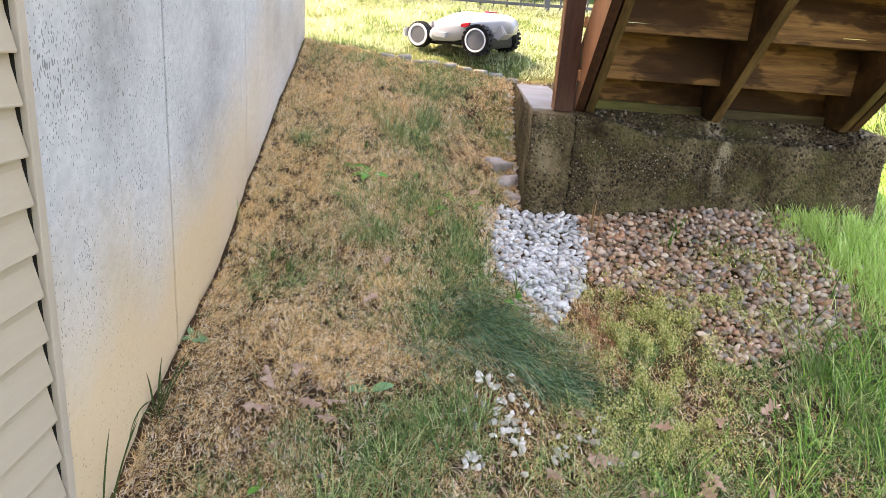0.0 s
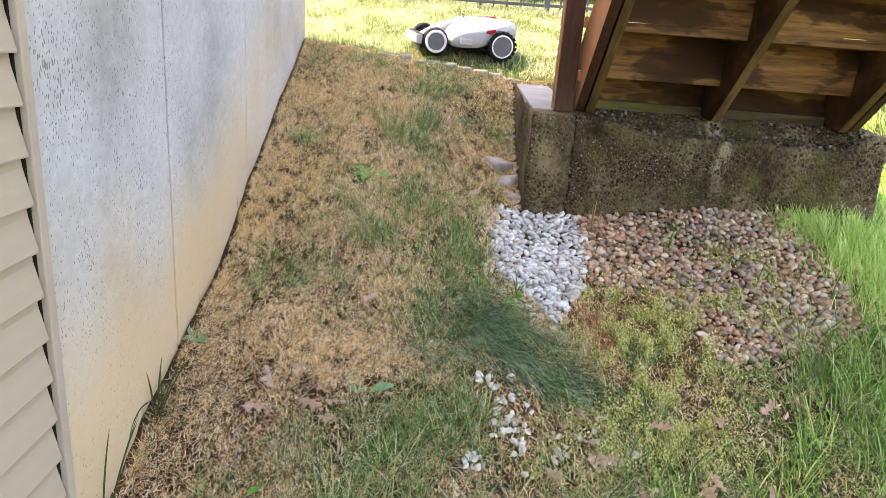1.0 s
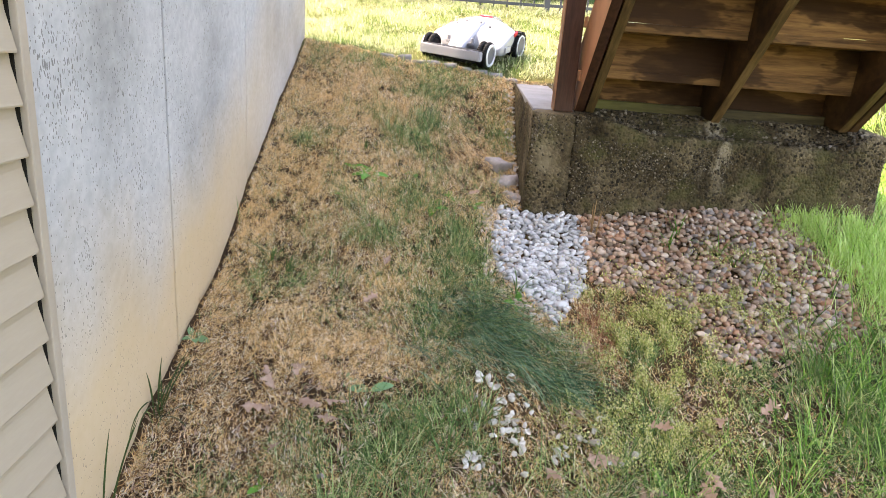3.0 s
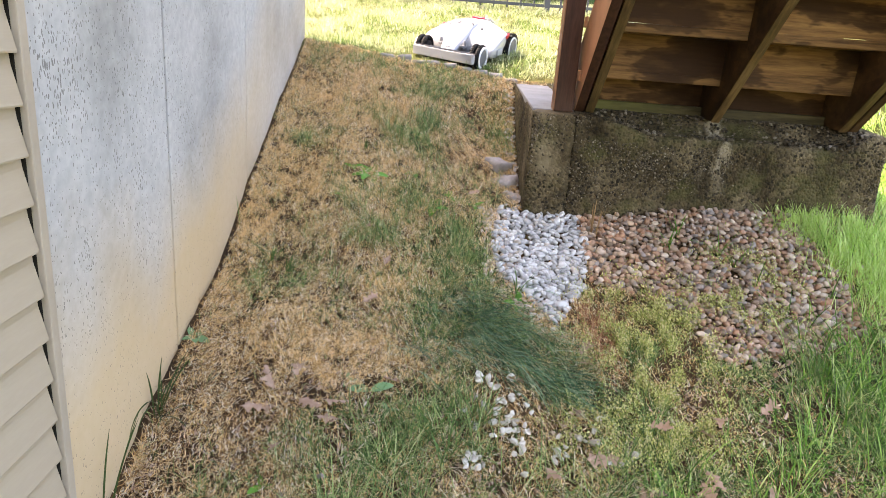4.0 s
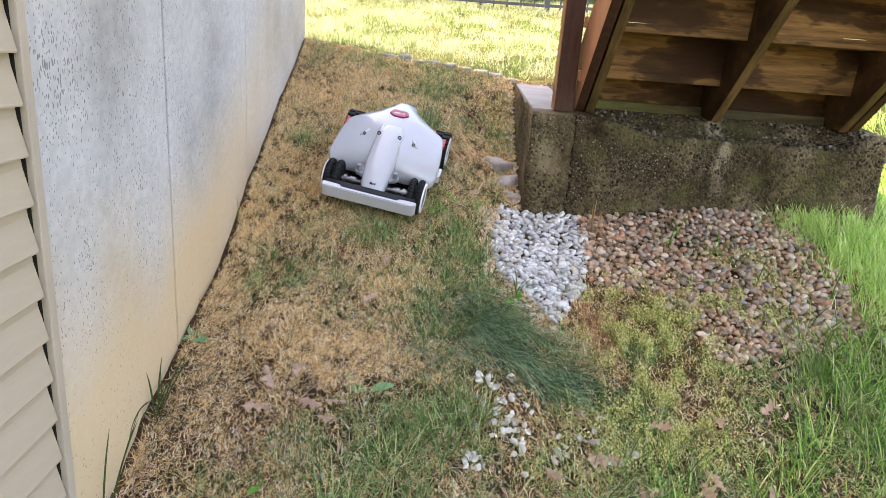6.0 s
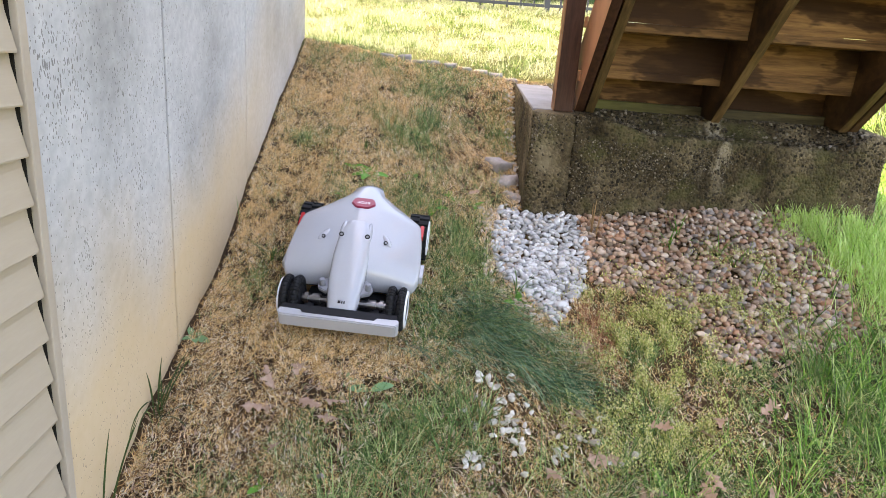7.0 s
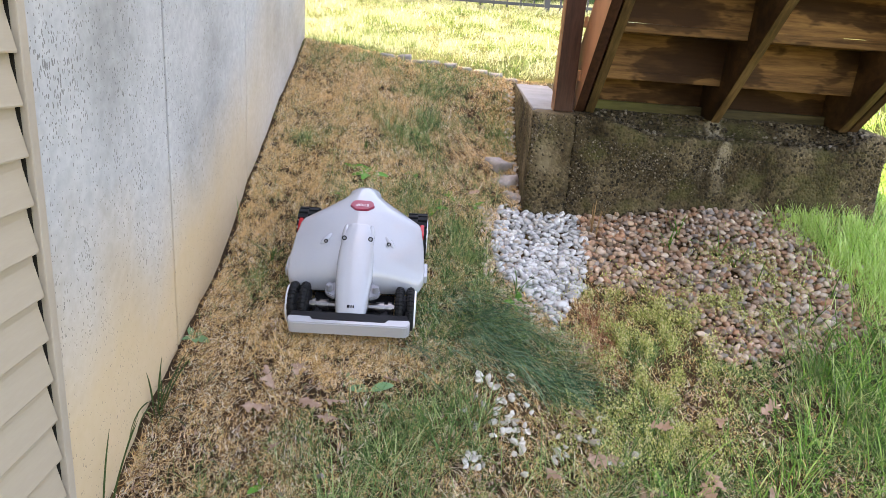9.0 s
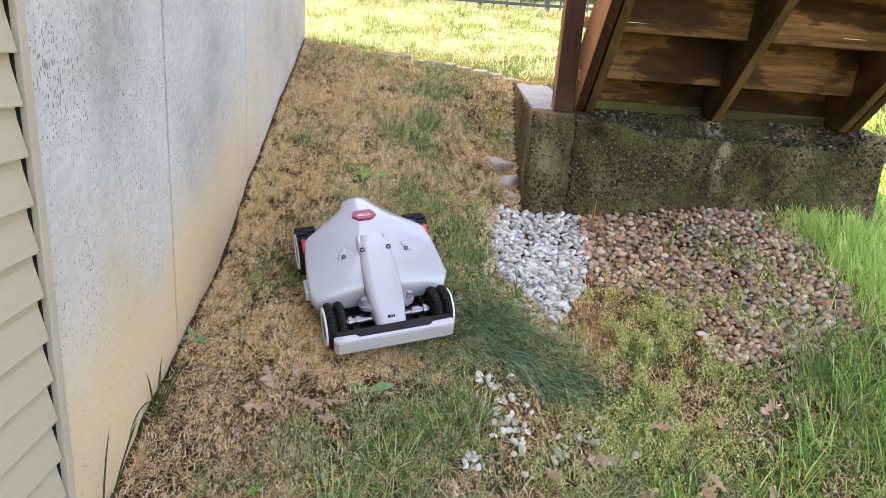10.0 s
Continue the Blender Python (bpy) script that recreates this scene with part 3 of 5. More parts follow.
def build_stairs():
    steps = 9
    st = thing("deck_stairs", Matrix.Identity(4), "weathered wooden stairs seen from below, standing on concrete", "stairs")
    for x in (0.598, 1.172, 1.757):
        s = part("stringer", prism(stringer_outline(steps), "x", x, x + 0.038, 0.002), M_STRING, st)
        e = bmesh.new()
        y0, z0 = 3.088, 1.353
        vs = []
        for (y, z) in ((y0, z0), (y0 - RUN * steps, z0 + RISE * steps)):
            for xx in (x + 0.001, x + 0.037):
                for d in (0.0, -0.003):
                    vs.append(e.verts.new((xx, y + d * 0.69, z + d * 0.72)))
        for q in ((0, 2, 6, 4), (1, 5, 7, 3), (0, 4, 5, 1), (2, 3, 7, 6), (0, 1, 3, 2), (4, 6, 7, 5)):
            e.faces.new([vs[i] for i in q])
        bmesh.ops.recalc_face_normals(e, faces=e.faces)
        part("lower_edge", e, M_STRING_EDGE, s, "pale mossy sawn edge")
    for x in (0.548, 1.798):
        part("skirt_board", prism(stringer_outline(steps, 0.26, 3.075, 1.356, False), "x", x, x + 0.038, 0.003), M_SKIRT if x < 1 else M_STRING, st, "red-brown painted skirt board" if x < 1 else "")
    part("skirt_edge", prism([(3.073, 1.357), (3.070, 1.357), (3.070 - RUN * steps, 1.354 + RISE * steps), (3.073 - RUN * steps, 1.354 + RISE * steps)], "x", 0.5475, 0.5865), M_POST, st, "dark brown painted lower edge")
    y1 = 3.09 + 0.165 / SLOPE
    for i in range(steps):
        y, z = y1 - RUN * i, 1.356 + RISE * i
        low, top = z - 0.001, z + RISE - 0.0365
        outline = [(0.589, low), (1.797, low), (1.797, top), (0.589, top)]
        if i == 2:                                         # a warped board that lets light through in two places
            slit = low + 0.0028
            outline = [(0.589, low), (0.66, low), (0.665, slit), (0.80, slit - 0.002), (0.81, low), (1.555, low), (1.56, slit), (1.655, slit), (1.66, low), (1.797, low), (1.797, top), (0.589, top)]
        part("riser", prism(outline, "y", y + 0.001, y + 0.021), M_RISER, st)
        part("tread", box(0.57, 1.85, y - RUN + 0.0005, y + 0.045, z + RISE - 0.038, z + RISE - 0.001, 0.003), M_RISER, st)
    part("sill_board", box(0.638, 1.170, y1 - 0.045, y1 - 0.002, 1.357, 1.405, 0.003), M_SILL, st, "green mossy sill board")
    part("sill_board", box(1.212, 1.755, y1 - 0.045, y1 - 0.002, 1.357, 1.405, 0.003), M_SILL, st, "green mossy sill board")
    post = thing("newel_post", Matrix.Identity(4), "dark brown painted timber post at the stair foot", "post")
    part("shaft", box(0.452, 0.536, 3.055, 3.14, 1.35, 2.75, 0.004), M_POST, post)
    part("lit_face", box(0.448, 0.4515, 3.057, 3.138, 1.352, 2.75), M_SKIRT, post, "orange-brown side board")
    for z in (1.49, 1.715):
        part("rail_block", box(0.5365, 0.5475, 3.02, 3.06, z, z + 0.045, 0.002), M_SKIRT, post, "small wooden block")


build_stairs()


# ---------------- the fence on the lawn ----------------
def build_fence():
    y = 6.9
    fence = thing("metal_fence", Matrix.Identity(4), "black metal picket fence standing along the lawn", "fence")
    x0, n = -4.2, 5
    z_at = lambda x: ground_at(x, y)
    picket = None
    for k in range(n + 1):
        x = x0 + 0.03 + k * 1.7 + (0.83 - (x0 + 0.03 + 3 * 1.7))
        part("post", box(x - 0.027, x + 0.027, y - 0.027, y + 0.027, z_at(x) - 0.1, z_at(x) + 1.25, 0.004), M_FENCE, fence)
        part("post_cap", box(x - 0.031, x + 0.031, y - 0.031, y + 0.031, z_at(x) + 1.25, z_at(x) + 1.275, 0.006), M_FENCE, fence)
        if k == n:
            break
        zb = z_at(x + 0.85)
        for h in (0.055, 1.0, 1.16):
            part("rail", box(x + 0.028, x + 1.672, y - 0.014, y + 0.014, zb + h, zb + h + 0.028, 0.003), M_FENCE, fence)
        for j in range(12):
            px = x + 0.132 + j * 0.131
            if picket is None:
                picket = part("picket", box(-0.008, 0.008, -0.0075, 0.0075, 0.0, 1.18, 0.002), M_FENCE, fence)
                ob = picket
            else:
                ob = picket.copy()
                scene.collection.objects.link(ob)
            ob.location = (px, y, zb + 0.03)


build_fence()


# ---------------- the robot mower ----------------
def lerp_table(x, xs, ys):
    return float(np.interp(x, xs, ys))


def mower_shell():
    xs = [-0.345, -0.330, -0.300, -0.280, -0.245, -0.215, -0.180, -0.148, -0.130, -0.095, -0.05, 0.0, 0.05, 0.08, 0.100, 0.112, 0.122, 0.130, 0.136]
    tab = [-0.345, -0.330, -0.300, -0.280, -0.148, -0.130, -0.05, 0.05, 0.100, 0.122, 0.136]
    wid = [0.045, 0.051, 0.058, 0.067, 0.222, 0.232, 0.243, 0.250, 0.247, 0.236, 0.205]
    zc = [0.228, 0.244, 0.254, 0.258, 0.262, 0.261, 0.250, 0.224, 0.196, 0.174, 0.148]
    ze = [0.210, 0.228, 0.236, 0.226, 0.202, 0.198, 0.185, 0.162, 0.140, 0.124, 0.104]
    zb = [0.150, 0.150, 0.150, 0.150, 0.150, 0.110, 0.080, 0.072, 0.074, 0.080, 0.086]
    fr = [0.0, 0.12, 0.25, 0.38, 0.5, 0.62, 0.74, 0.84, 0.92, 0.97, 1.0]
    bm = bmesh.new()
    rows = []
    for x in xs:
        w, c, e, b = (lerp_table(x, tab, t) for t in (wid, zc, ze, zb))
        half = [(w * s, e + (c - e) * (1 - s ** 2.1)) for s in fr]
        half += [(w + 0.003, e - (e - b) * 0.18), (w + 0.004, e - (e - b) * 0.5), (w - 0.002, b + 0.006), (w - 0.012, b)]
        row = [bm.verts.new((x, -y, z)) for y, z in half[::-1]] + [bm.verts.new((x, y, z)) for y, z in half[1:]]
        rows.append(row)
    for a, b in zip(rows, rows[1:]):
        for i in range(len(a) - 1):
            bm.faces.new((a[i], a[i + 1], b[i + 1], b[i]))
    bm.faces.new(rows[0])
    bm.faces.new(rows[-1][::-1])
    bmesh.ops.recalc_face_normals(bm, faces=bm.faces)
    return bm


def mower_nose():
    xs = [-0.10, -0.06, -0.02, 0.02, 0.06, 0.10, 0.14, 0.18, 0.22, 0.255, 0.284, 0.300]
    bm = bmesh.new()
    rows = []
    for x in xs:
        w = lerp_table(x, [-0.10, -0.02, 0.08, 0.20, 0.284, 0.30], [0.036, 0.052, 0.061, 0.058, 0.045, 0.036])
        z = lerp_table(x, [-0.10, -0.02, 0.02, 0.08, 0.15, 0.22, 0.284, 0.300], [0.250, 0.2525, 0.246, 0.226, 0.194, 0.158, 0.118, 0.100])
        b = lerp_table(x, [-0.10, 0.12, 0.20, 0.30], [0.235, 0.15, 0.100, 0.078])
        sec = [(w + 0.006, b), (w + 0.005, z - 0.022), (w, z - 0.008), (w - 0.008, z - 0.001), (w * 0.5, z + 0.0005), (0.0, z + 0.001)]
        rows.append([bm.verts.new((x, -y, h)) for y, h in sec] + [bm.verts.new((x, y, h)) for y, h in sec[::-1][1:]])
    for a, b in zip(rows, rows[1:]):
        for i in range(len(a) - 1):
            bm.faces.new((a[i], a[i + 1], b[i + 1], b[i]))
        bm.faces.new((a[-1], a[0], b[0], b[-1]))
    bm.faces.new(rows[0])
    bm.faces.new(rows[-1][::-1])
    bmesh.ops.recalc_face_normals(bm, faces=bm.faces)
    return bm


def shell_z(x, y):
    tab = [-0.345, -0.330, -0.300, -0.280, -0.148, -0.130, -0.05, 0.05, 0.100, 0.122, 0.136]
    w = lerp_table(x, tab, [0.045, 0.051, 0.058, 0.067, 0.222, 0.232, 0.243, 0.250, 0.247, 0.236, 0.205])
    c = lerp_table(x, tab, [0.228, 0.244, 0.254, 0.258, 0.262, 0.261, 0.250, 0.224, 0.196, 0.174, 0.148])
    e = lerp_table(x, tab, [0.210, 0.228, 0.236, 0.226, 0.202, 0.198, 0.185, 0.162, 0.140, 0.124, 0.104])
    return e + (c - e) * (1 - min(1.0, abs(y) / w) ** 2.1)


def ellipsoid(centre, radii, tilt=0.0, turn=0.0, seg=16, rings=10):
    bm = bmesh.new()
    m = Matrix.Translation(centre) @ Matrix.Rotation(turn, 4, "Z") @ Matrix.Rotation(tilt, 4, "Y") @ Matrix.Diagonal((*radii, 1))
    bmesh.ops.create_uvsphere(bm, u_segments=seg, v_segments=rings, radius=1.0, matrix=m)
    return bm


def ring(y, r_out, r_in, thick, seg=32):
    """A flat ring round the y axis."""
    bm = bmesh.new()
    rows = []
    for i in range(seg):
        a = 2 * math.pi * i / seg
        c, s = math.cos(a), math.sin(a)
        rows.append([bm.verts.new((c * r, y + d, s * r)) for r, d in ((r_out, 0), (r_out - 0.002, thick), (r_in + 0.002, thick), (r_in, 0))])
    for i in range(seg):
        a, b = rows[i], rows[(i + 1) % seg]
        for k in range(4):
            bm.faces.new((a[k], a[(k + 1) % 4], b[(k + 1) % 4], b[k]))
    bmesh.ops.recalc_face_normals(bm, faces=bm.faces)
    return bm


def build_mower():
    mower = thing("robot_mower", pose(0.04, 4.36, 1.57), "white robot lawn mower with black wheels and dark red button", "robot mower")
    wheels = []
    part("shell", mower_shell(), M_SHELL, mower, smooth=True)
    part("nose", mower_nose(), M_SHELL, mower, smooth=True)
    part("chassis", box(-0.27, 0.115, -0.17, 0.17, 0.055, 0.12, 0.015), M_BLACK, mower)
    part("front_frame", box(0.13, 0.305, -0.05, 0.05, 0.055, 0.092, 0.006), M_BLACK, mower)
    part("belly_plate", box(0.112, 0.298, -0.148, 0.148, 0.040, 0.058, 0.004), M_BLACK, mower, "black plate under the front axle")
    part("rear_panel", prism([(-0.318, 0.150), (-0.29, 0.196), (-0.16, 0.185), (-0.16, 0.10), (-0.25, 0.09)], "y", -0.088, 0.088, 0.006), M_SHELL, mower, "white rear cover")
    # bumper: white bar with slanted ends and a dark top plate
    b = prism([(0.300, -0.207), (0.322, -0.212), (0.338, -0.203), (0.340, -0.19), (0.340, 0.19), (0.338, 0.203), (0.322, 0.212), (0.300, 0.207)], "z", 0.066, 0.121, 0.004)
    bumper = part("bumper", b, M_SHELL, mower)
    part("top_plate", prism([(0.286, -0.200), (0.306, -0.204), (0.308, -0.135), (0.322, -0.125), (0.322, 0.125), (0.308, 0.135), (0.306, 0.204), (0.286, 0.200)], "z", 0.1195, 0.1235), M_BLACK, bumper, "black top plate")
    for s in (-1, 1):
        part("bumper_arm", box(0.20, 0.305, s * 0.118 - 0.014, s * 0.118 + 0.014, 0.062, 0.086, 0.004), M_BLACK, mower)
        # axle with collars
        ax = tube((0.216, s * 0.05, 0.092), (0.216, s * 0.152, 0.092), 0.013, seg=18)
        tube((0.216, s * 0.085, 0.092), (0.216, s * 0.115, 0.092), 0.019, seg=18, bm=ax)
        tube((0.216, s * 0.128, 0.092), (0.216, s * 0.142, 0.092), 0.021, seg=18, bm=ax)
        part("axle", ax, M_STEEL, mower, "bare steel axle with collars", smooth=False)
        br = prism([(0.13, s * 0.052), (0.19, s * 0.052), (0.228, s * 0.062), (0.212, s * 0.092), (0.190, s * 0.100), (0.172, s * 0.092)], "z", 0.128, 0.144, 0.003)
        bracket = part("bracket", br, M_BRACKET, mower, "grey suspension bracket")
        part("bolt", tube((0.193, s * 0.082, 0.140), (0.193, s * 0.082, 0.170), 0.0125, 0.0105, 14, bevel=0.002), M_BRACKET, bracket)
        # front wheel: two rows of rollers round a hub
        for spot, radius, outer in (((0.216, s * 0.188, 0.090), 0.080, "front"), ((-0.201, s * 0.218, 0.105), 0.092, "rear")):
            wheel = new(outer + "_wheel")
            wheel.parent = mower
            wheel.empty_display_size = 0.03
            wheel.location = spot
            wheels.append((wheel, spot, radius))
            if outer == "front":
                part("hub", tube((0, -0.034, 0), (0, 0.034, 0), 0.048, seg=24, bevel=0.003), M_BLACK, wheel)
                for row, y in enumerate((-0.019, 0.019)):
                    for i in range(8):
                        a = 2 * math.pi * (i + row * 0.5) / 8
                        roll = bmesh.new()
                        prev = None
                        for t, rr in ((-0.029, 0.0105), (-0.025, 0.0135), (-0.018, 0.0145), (-0.0165, 0.0125), (-0.0105, 0.0125), (-0.009, 0.0165), (-0.003, 0.017), (-0.0015, 0.0145), (0.0015, 0.0145), (0.003, 0.017), (0.009, 0.0165), (0.0105, 0.0125), (0.0165, 0.0125), (0.018, 0.0145), (0.025, 0.0135), (0.029, 0.0105)):
                            cur = [roll.verts.new((t, rr * math.cos(q * math.pi / 4), rr * math.sin(q * math.pi / 4))) for q in range(8)]
                            if prev:
                                for q in range(8):
                                    roll.faces.new((prev[q], prev[(q + 1) % 8], cur[(q + 1) % 8], cur[q]))
                            else:
                                roll.faces.new(cur[::-1])
                            prev = cur
                        roll.faces.new(prev)
                        bmesh.ops.transform(roll, matrix=Matrix.Rotation(a, 4, "Y") @ Matrix.Translation((0, y, radius - 0.0165)), verts=roll.verts)
                        part("roller", roll, M_RUBBER, wheel)
                part("outer_disc", ring(s * 0.034, 0.068, 0.052, s * 0.006), M_RIM, wheel, "white outer ring")
                part("hub_cap", tube((0, s * 0.034, 0), (0, s * 0.038, 0), 0.052, 0.046, seg=24), M_GREY, wheel, "grey hub cap")
            else:
                part("tyre", tube((0, -0.036, 0), (0, 0.036, 0), 0.083, seg=32, bevel=0.008), M_RUBBER, wheel)
                for i in range(18):
                    a = 2 * math.pi * i / 18
                    for side in (-1, 1):
                        lug = box(-0.010, 0.010, min(0, side * 0.038), max(0, side * 0.038), 0.079, 0.092, 0.002)
                        bmesh.ops.transform(lug, matrix=Matrix.Rotation(a + side * 0.087, 4, "Y"), verts=lug.verts)
                        part("lug", lug, M_RUBBER, wheel)
                part("rim", ring(s * 0.036, 0.070, 0.059, s * 0.005), M_RIM, wheel, "white rim ring")
                part("hub_cap", tube((0, s * 0.0355, 0), (0, s * 0.038, 0), 0.059, 0.050, seg=24), M_GREY, wheel, "grey hub cap")
        # lamps, tabs, lenses
        part("tail_light", prism([(-0.150, 0.203), (-0.092, 0.190), (-0.086, 0.172), (-0.118, 0.168), (-0.146, 0.182)], "y", s * 0.236 - 0.008, s * 0.236 + 0.008, 0.003), M_TAIL, mower, "red tail light")
        part("side_button", box(-0.002, 0.075, s * 0.255 - 0.010, s * 0.255 + 0.010, 0.092, 0.128, 0.005), M_SHELL, mower, "white side tab")
        for y, turn, r in ((0.048, 0.0, 0.009), (0.115, 0.62, 0.0075)):
            z = shell_z(0.016, y) if y > 0.1 else 0.236
            pod = part("sensor_pod", ellipsoid((-0.004, s * y, z - 0.002), (0.062 if y < 0.1 else 0.036, 0.013, 0.013), 0.20, s * turn), M_SHELL, mower, smooth=True)
            d = Vector((0.72, s * (0.35 if y > 0.1 else 0.0), 0.62)).normalized()
            c = Vector((0.020, s * y, z + (0.010 if y < 0.1 else 0.007)))
            part("lens_ring", tube(c, c + d * 0.004, r, seg=20), M_BLACK, pod, "black lens ring")
            part("lens", tube(c, c + d * 0.0045, r * 0.55, seg=16), M_BRACKET, pod, "glassy grey lens")
    # stop button
    hexa = [(-0.200, -0.028), (-0.200, 0.028), (-0.190, 0.040), (-0.163, 0.047), (-0.136, 0.024), (-0.136, -0.024), (-0.163, -0.047), (-0.190, -0.040)]
    button = part("stop_button", prism(hexa, "z", 0.250, 0.2675, 0.003), M_RED, mower, "dark red stop button")
    cu = bpy.data.curves.new("stop_text", "FONT")
    cu.body, cu.size, cu.align_x, cu.align_y, cu.extrude = "STOP", 0.021, "CENTER", "CENTER", 0.0003
    tmp = new("stop_text", cu)
    me = bpy.data.meshes.new_from_object(tmp.evaluated_get(bpy.context.evaluated_depsgraph_get()))
    bpy.data.objects.remove(tmp)
    me.materials.append(M_PRINT)
    word = new("stop_word", me)
    word.parent = button
    word.matrix_basis = pose(-0.166, 0, 0.2679, 0, 0, -90)
    # small maker's mark near the tip of the nose: three plain bars
    for k, (dy, wid) in enumerate(((0.010, 0.004), (0.002, 0.004), (-0.008, 0.009))):
        part("mark_bar", box(0.2555, 0.266, dy - wid / 2, dy + wid / 2, 0.1255, 0.1355), M_BLACK, mower, "small dark printed mark")
    return mower, wheels


MOWER, WHEELS = build_mower()

# seconds, place on the ground, then roll, pitch and heading in degrees
MOWER_ROWS = [
    (0.0, 0.028, 4.50, 1.562, -4.0, -3.5, -206.5), (0.5, 0.035, 4.46, 1.535, -3.5, -3.0, -188.5), (1.0, 0.012, 4.53, 1.536, -5.0, -2.0, -166.0),
    (1.5, 0.006, 4.595, 1.537, -5.8, 0.0, -150.2), (2.0, 0.045, 4.571, 1.525, -5.8, 4.5, -131.7), (2.5, 0.092, 4.515, 1.517, -4.8, 7.8, -116.9),
    (4.0, 0.040, 4.555, 1.501, -5.6, 8.8, -115.0), (4.5, -0.095, 4.241, 1.455, -13.1, 7.7, -113.7), (5.0, -0.206, 3.935, 1.336, -17.5, 16.0, -113.0),
    (5.5, -0.260, 3.543, 1.166, -13.6, 16.5, -104.4), (5.7, -0.280, 3.39, 1.095, -12.0, 18.5, -102.0), (6.8, -0.338, 2.510, 0.691, -3.1, 21.0, -92.7),
    (7.0, -0.332, 2.446, 0.683, -2.0, 20.8, -92.6), (7.5, -0.330, 2.445, 0.683, -1.8, 20.9, -93.0), (8.0, -0.330, 2.445, 0.683, -1.8, 20.9, -93.0),
    (8.5, -0.329, 2.441, 0.677, -1.6, 20.7, -90.2), (9.0, -0.320, 2.443, 0.674, 0.3, 21.4, -87.4), (9.5, -0.298, 2.425, 0.664, 3.1, 20.6, -80.8),
    (10.0, -0.254, 2.389, 0.656, 7.0, 19.2, -67.9)]


def motions():
    walk(MOWER, [(t, pose(x, y, z, rx, ry, rz)) for t, x, y, z, rx, ry, rz in MOWER_ROWS])
    times = [k / 10 for k in range(101)]
    table = np.array(MOWER_ROWS)
    at = lambda t, c: float(np.interp(t, table[:, 0], table[:, c]))
    for wheel, spot, radius in WHEELS:
        rows, turn, last = [], 0.0, None
        for t in times:
            a = radians(at(t, 6))
            here = Vector((at(t, 1) + math.cos(a) * spot[0] - math.sin(a) * spot[1], at(t, 2) + math.sin(a) * spot[0] + math.cos(a) * spot[1], at(t, 3)))
            if last is not None:
                step = here - last
                way = math.copysign(step.length, step.x * math.cos(a) + step.y * math.sin(a)) * min(1.0, abs(step.x * math.cos(a) + step.y * math.sin(a)) / max(step.length, 1e-6))
                turn += way / radius
            last = here
            rows.append((t, pose(*spot, 0, math.degrees(turn), 0)))
        walk(wheel, rows)


# ---------------- plants: ribbons grown on the ground ----------------
rng = np.random.default_rng(7)


def ribbons(name, material, xy, length, width, lean, curl, way=None, spread=math.pi, segs=2, lift=0.0, twist=0.6, wave=0.0):
    """One mesh of thin blades. lean: from upright, degrees; curl: further bend to the tip; way: the heading, give or take spread."""
    n = len(xy)
    a = rng.uniform(-math.pi, math.pi, n) if way is None else way + rng.uniform(-spread, spread, n)
    side = a + math.pi / 2 + rng.uniform(-twist, twist, n)
    lean, curl = np.radians(lean), np.radians(curl)
    lifted = rng.uniform(0, 1, n) * lift
    hx, hy, up = np.zeros(n), np.zeros(n), np.zeros(n)
    bend = rng.uniform(-wave, wave, n)
    levels = []
    for k in range(segs + 1):
        f = k / segs
        px, py = xy[:, 0] + hx, xy[:, 1] + hy
        pz = ground_z(px, py) - 0.004 + up + lifted
        w = width * (1 - 0.75 * f ** 1.5) / 2
        if k < segs:
            dz = rng.uniform(-0.3, 0.3, n) * w
            levels.append(np.stack([px - np.cos(side) * w, py - np.sin(side) * w, pz - dz], 1))
            levels.append(np.stack([px + np.cos(side) * w, py + np.sin(side) * w, pz + dz], 1))
        else:
            levels.append(np.stack([px, py, pz], 1))
        th = lean + curl * (k + 0.5) / segs
        hx, hy = hx + np.cos(a) * np.sin(th) * length / segs, hy + np.sin(a) * np.sin(th) * length / segs
        up = np.maximum(up + np.cos(th) * length / segs, 0.002)
        a, side = a + bend / segs, side + bend / segs
    m = len(levels)
    verts = np.stack(levels, 1).reshape(-1, 3)
    base = (np.arange(n) * m)[:, None]
    faces = []
    for k in range(segs - 1):
        i = 2 * k
        faces += [base + np.array([[i, i + 1, i + 3]]), base + np.array([[i, i + 3, i + 2]])]
    i = 2 * (segs - 1)
    faces.append(base + np.array([[i, i + 1, i + 2]]))
    return fast_mesh(name, verts, np.concatenate(faces), material)


def scatter(n, x0, x1, y0, y1, keep):
    """n points in a field, drawn with a weight keep(x, y) that is taken on a fine net."""
    d = max(0.006, math.sqrt((x1 - x0) * (y1 - y0) / 260000))
    gx, gy = np.meshgrid(np.arange(x0, x1, d), np.arange(y0, y1, d))
    gx, gy = gx.ravel() + d / 2, gy.ravel() + d / 2
    total = np.cumsum(np.maximum(keep(gx, gy), 0.0))
    pick = np.searchsorted(total, rng.uniform(0, total[-1], n), side="right")
    pick = np.minimum(pick, len(gx) - 1)
    return np.stack([gx[pick], gy[pick]], 1) + rng.uniform(-d / 2, d / 2, (n, 2))


def inside(x, y, poly):
    hit = np.zeros(np.shape(x), bool)
    j = len(poly) - 1
    for i in range(len(poly)):
        (xi, yi), (xj, yj) = poly[i], poly[j]
        hit ^= ((yi > y) != (yj > y)) & (x < (xj - xi) * (y - yi) / (yj - yi + 1e-12) + xi)
        j = i
    return hit


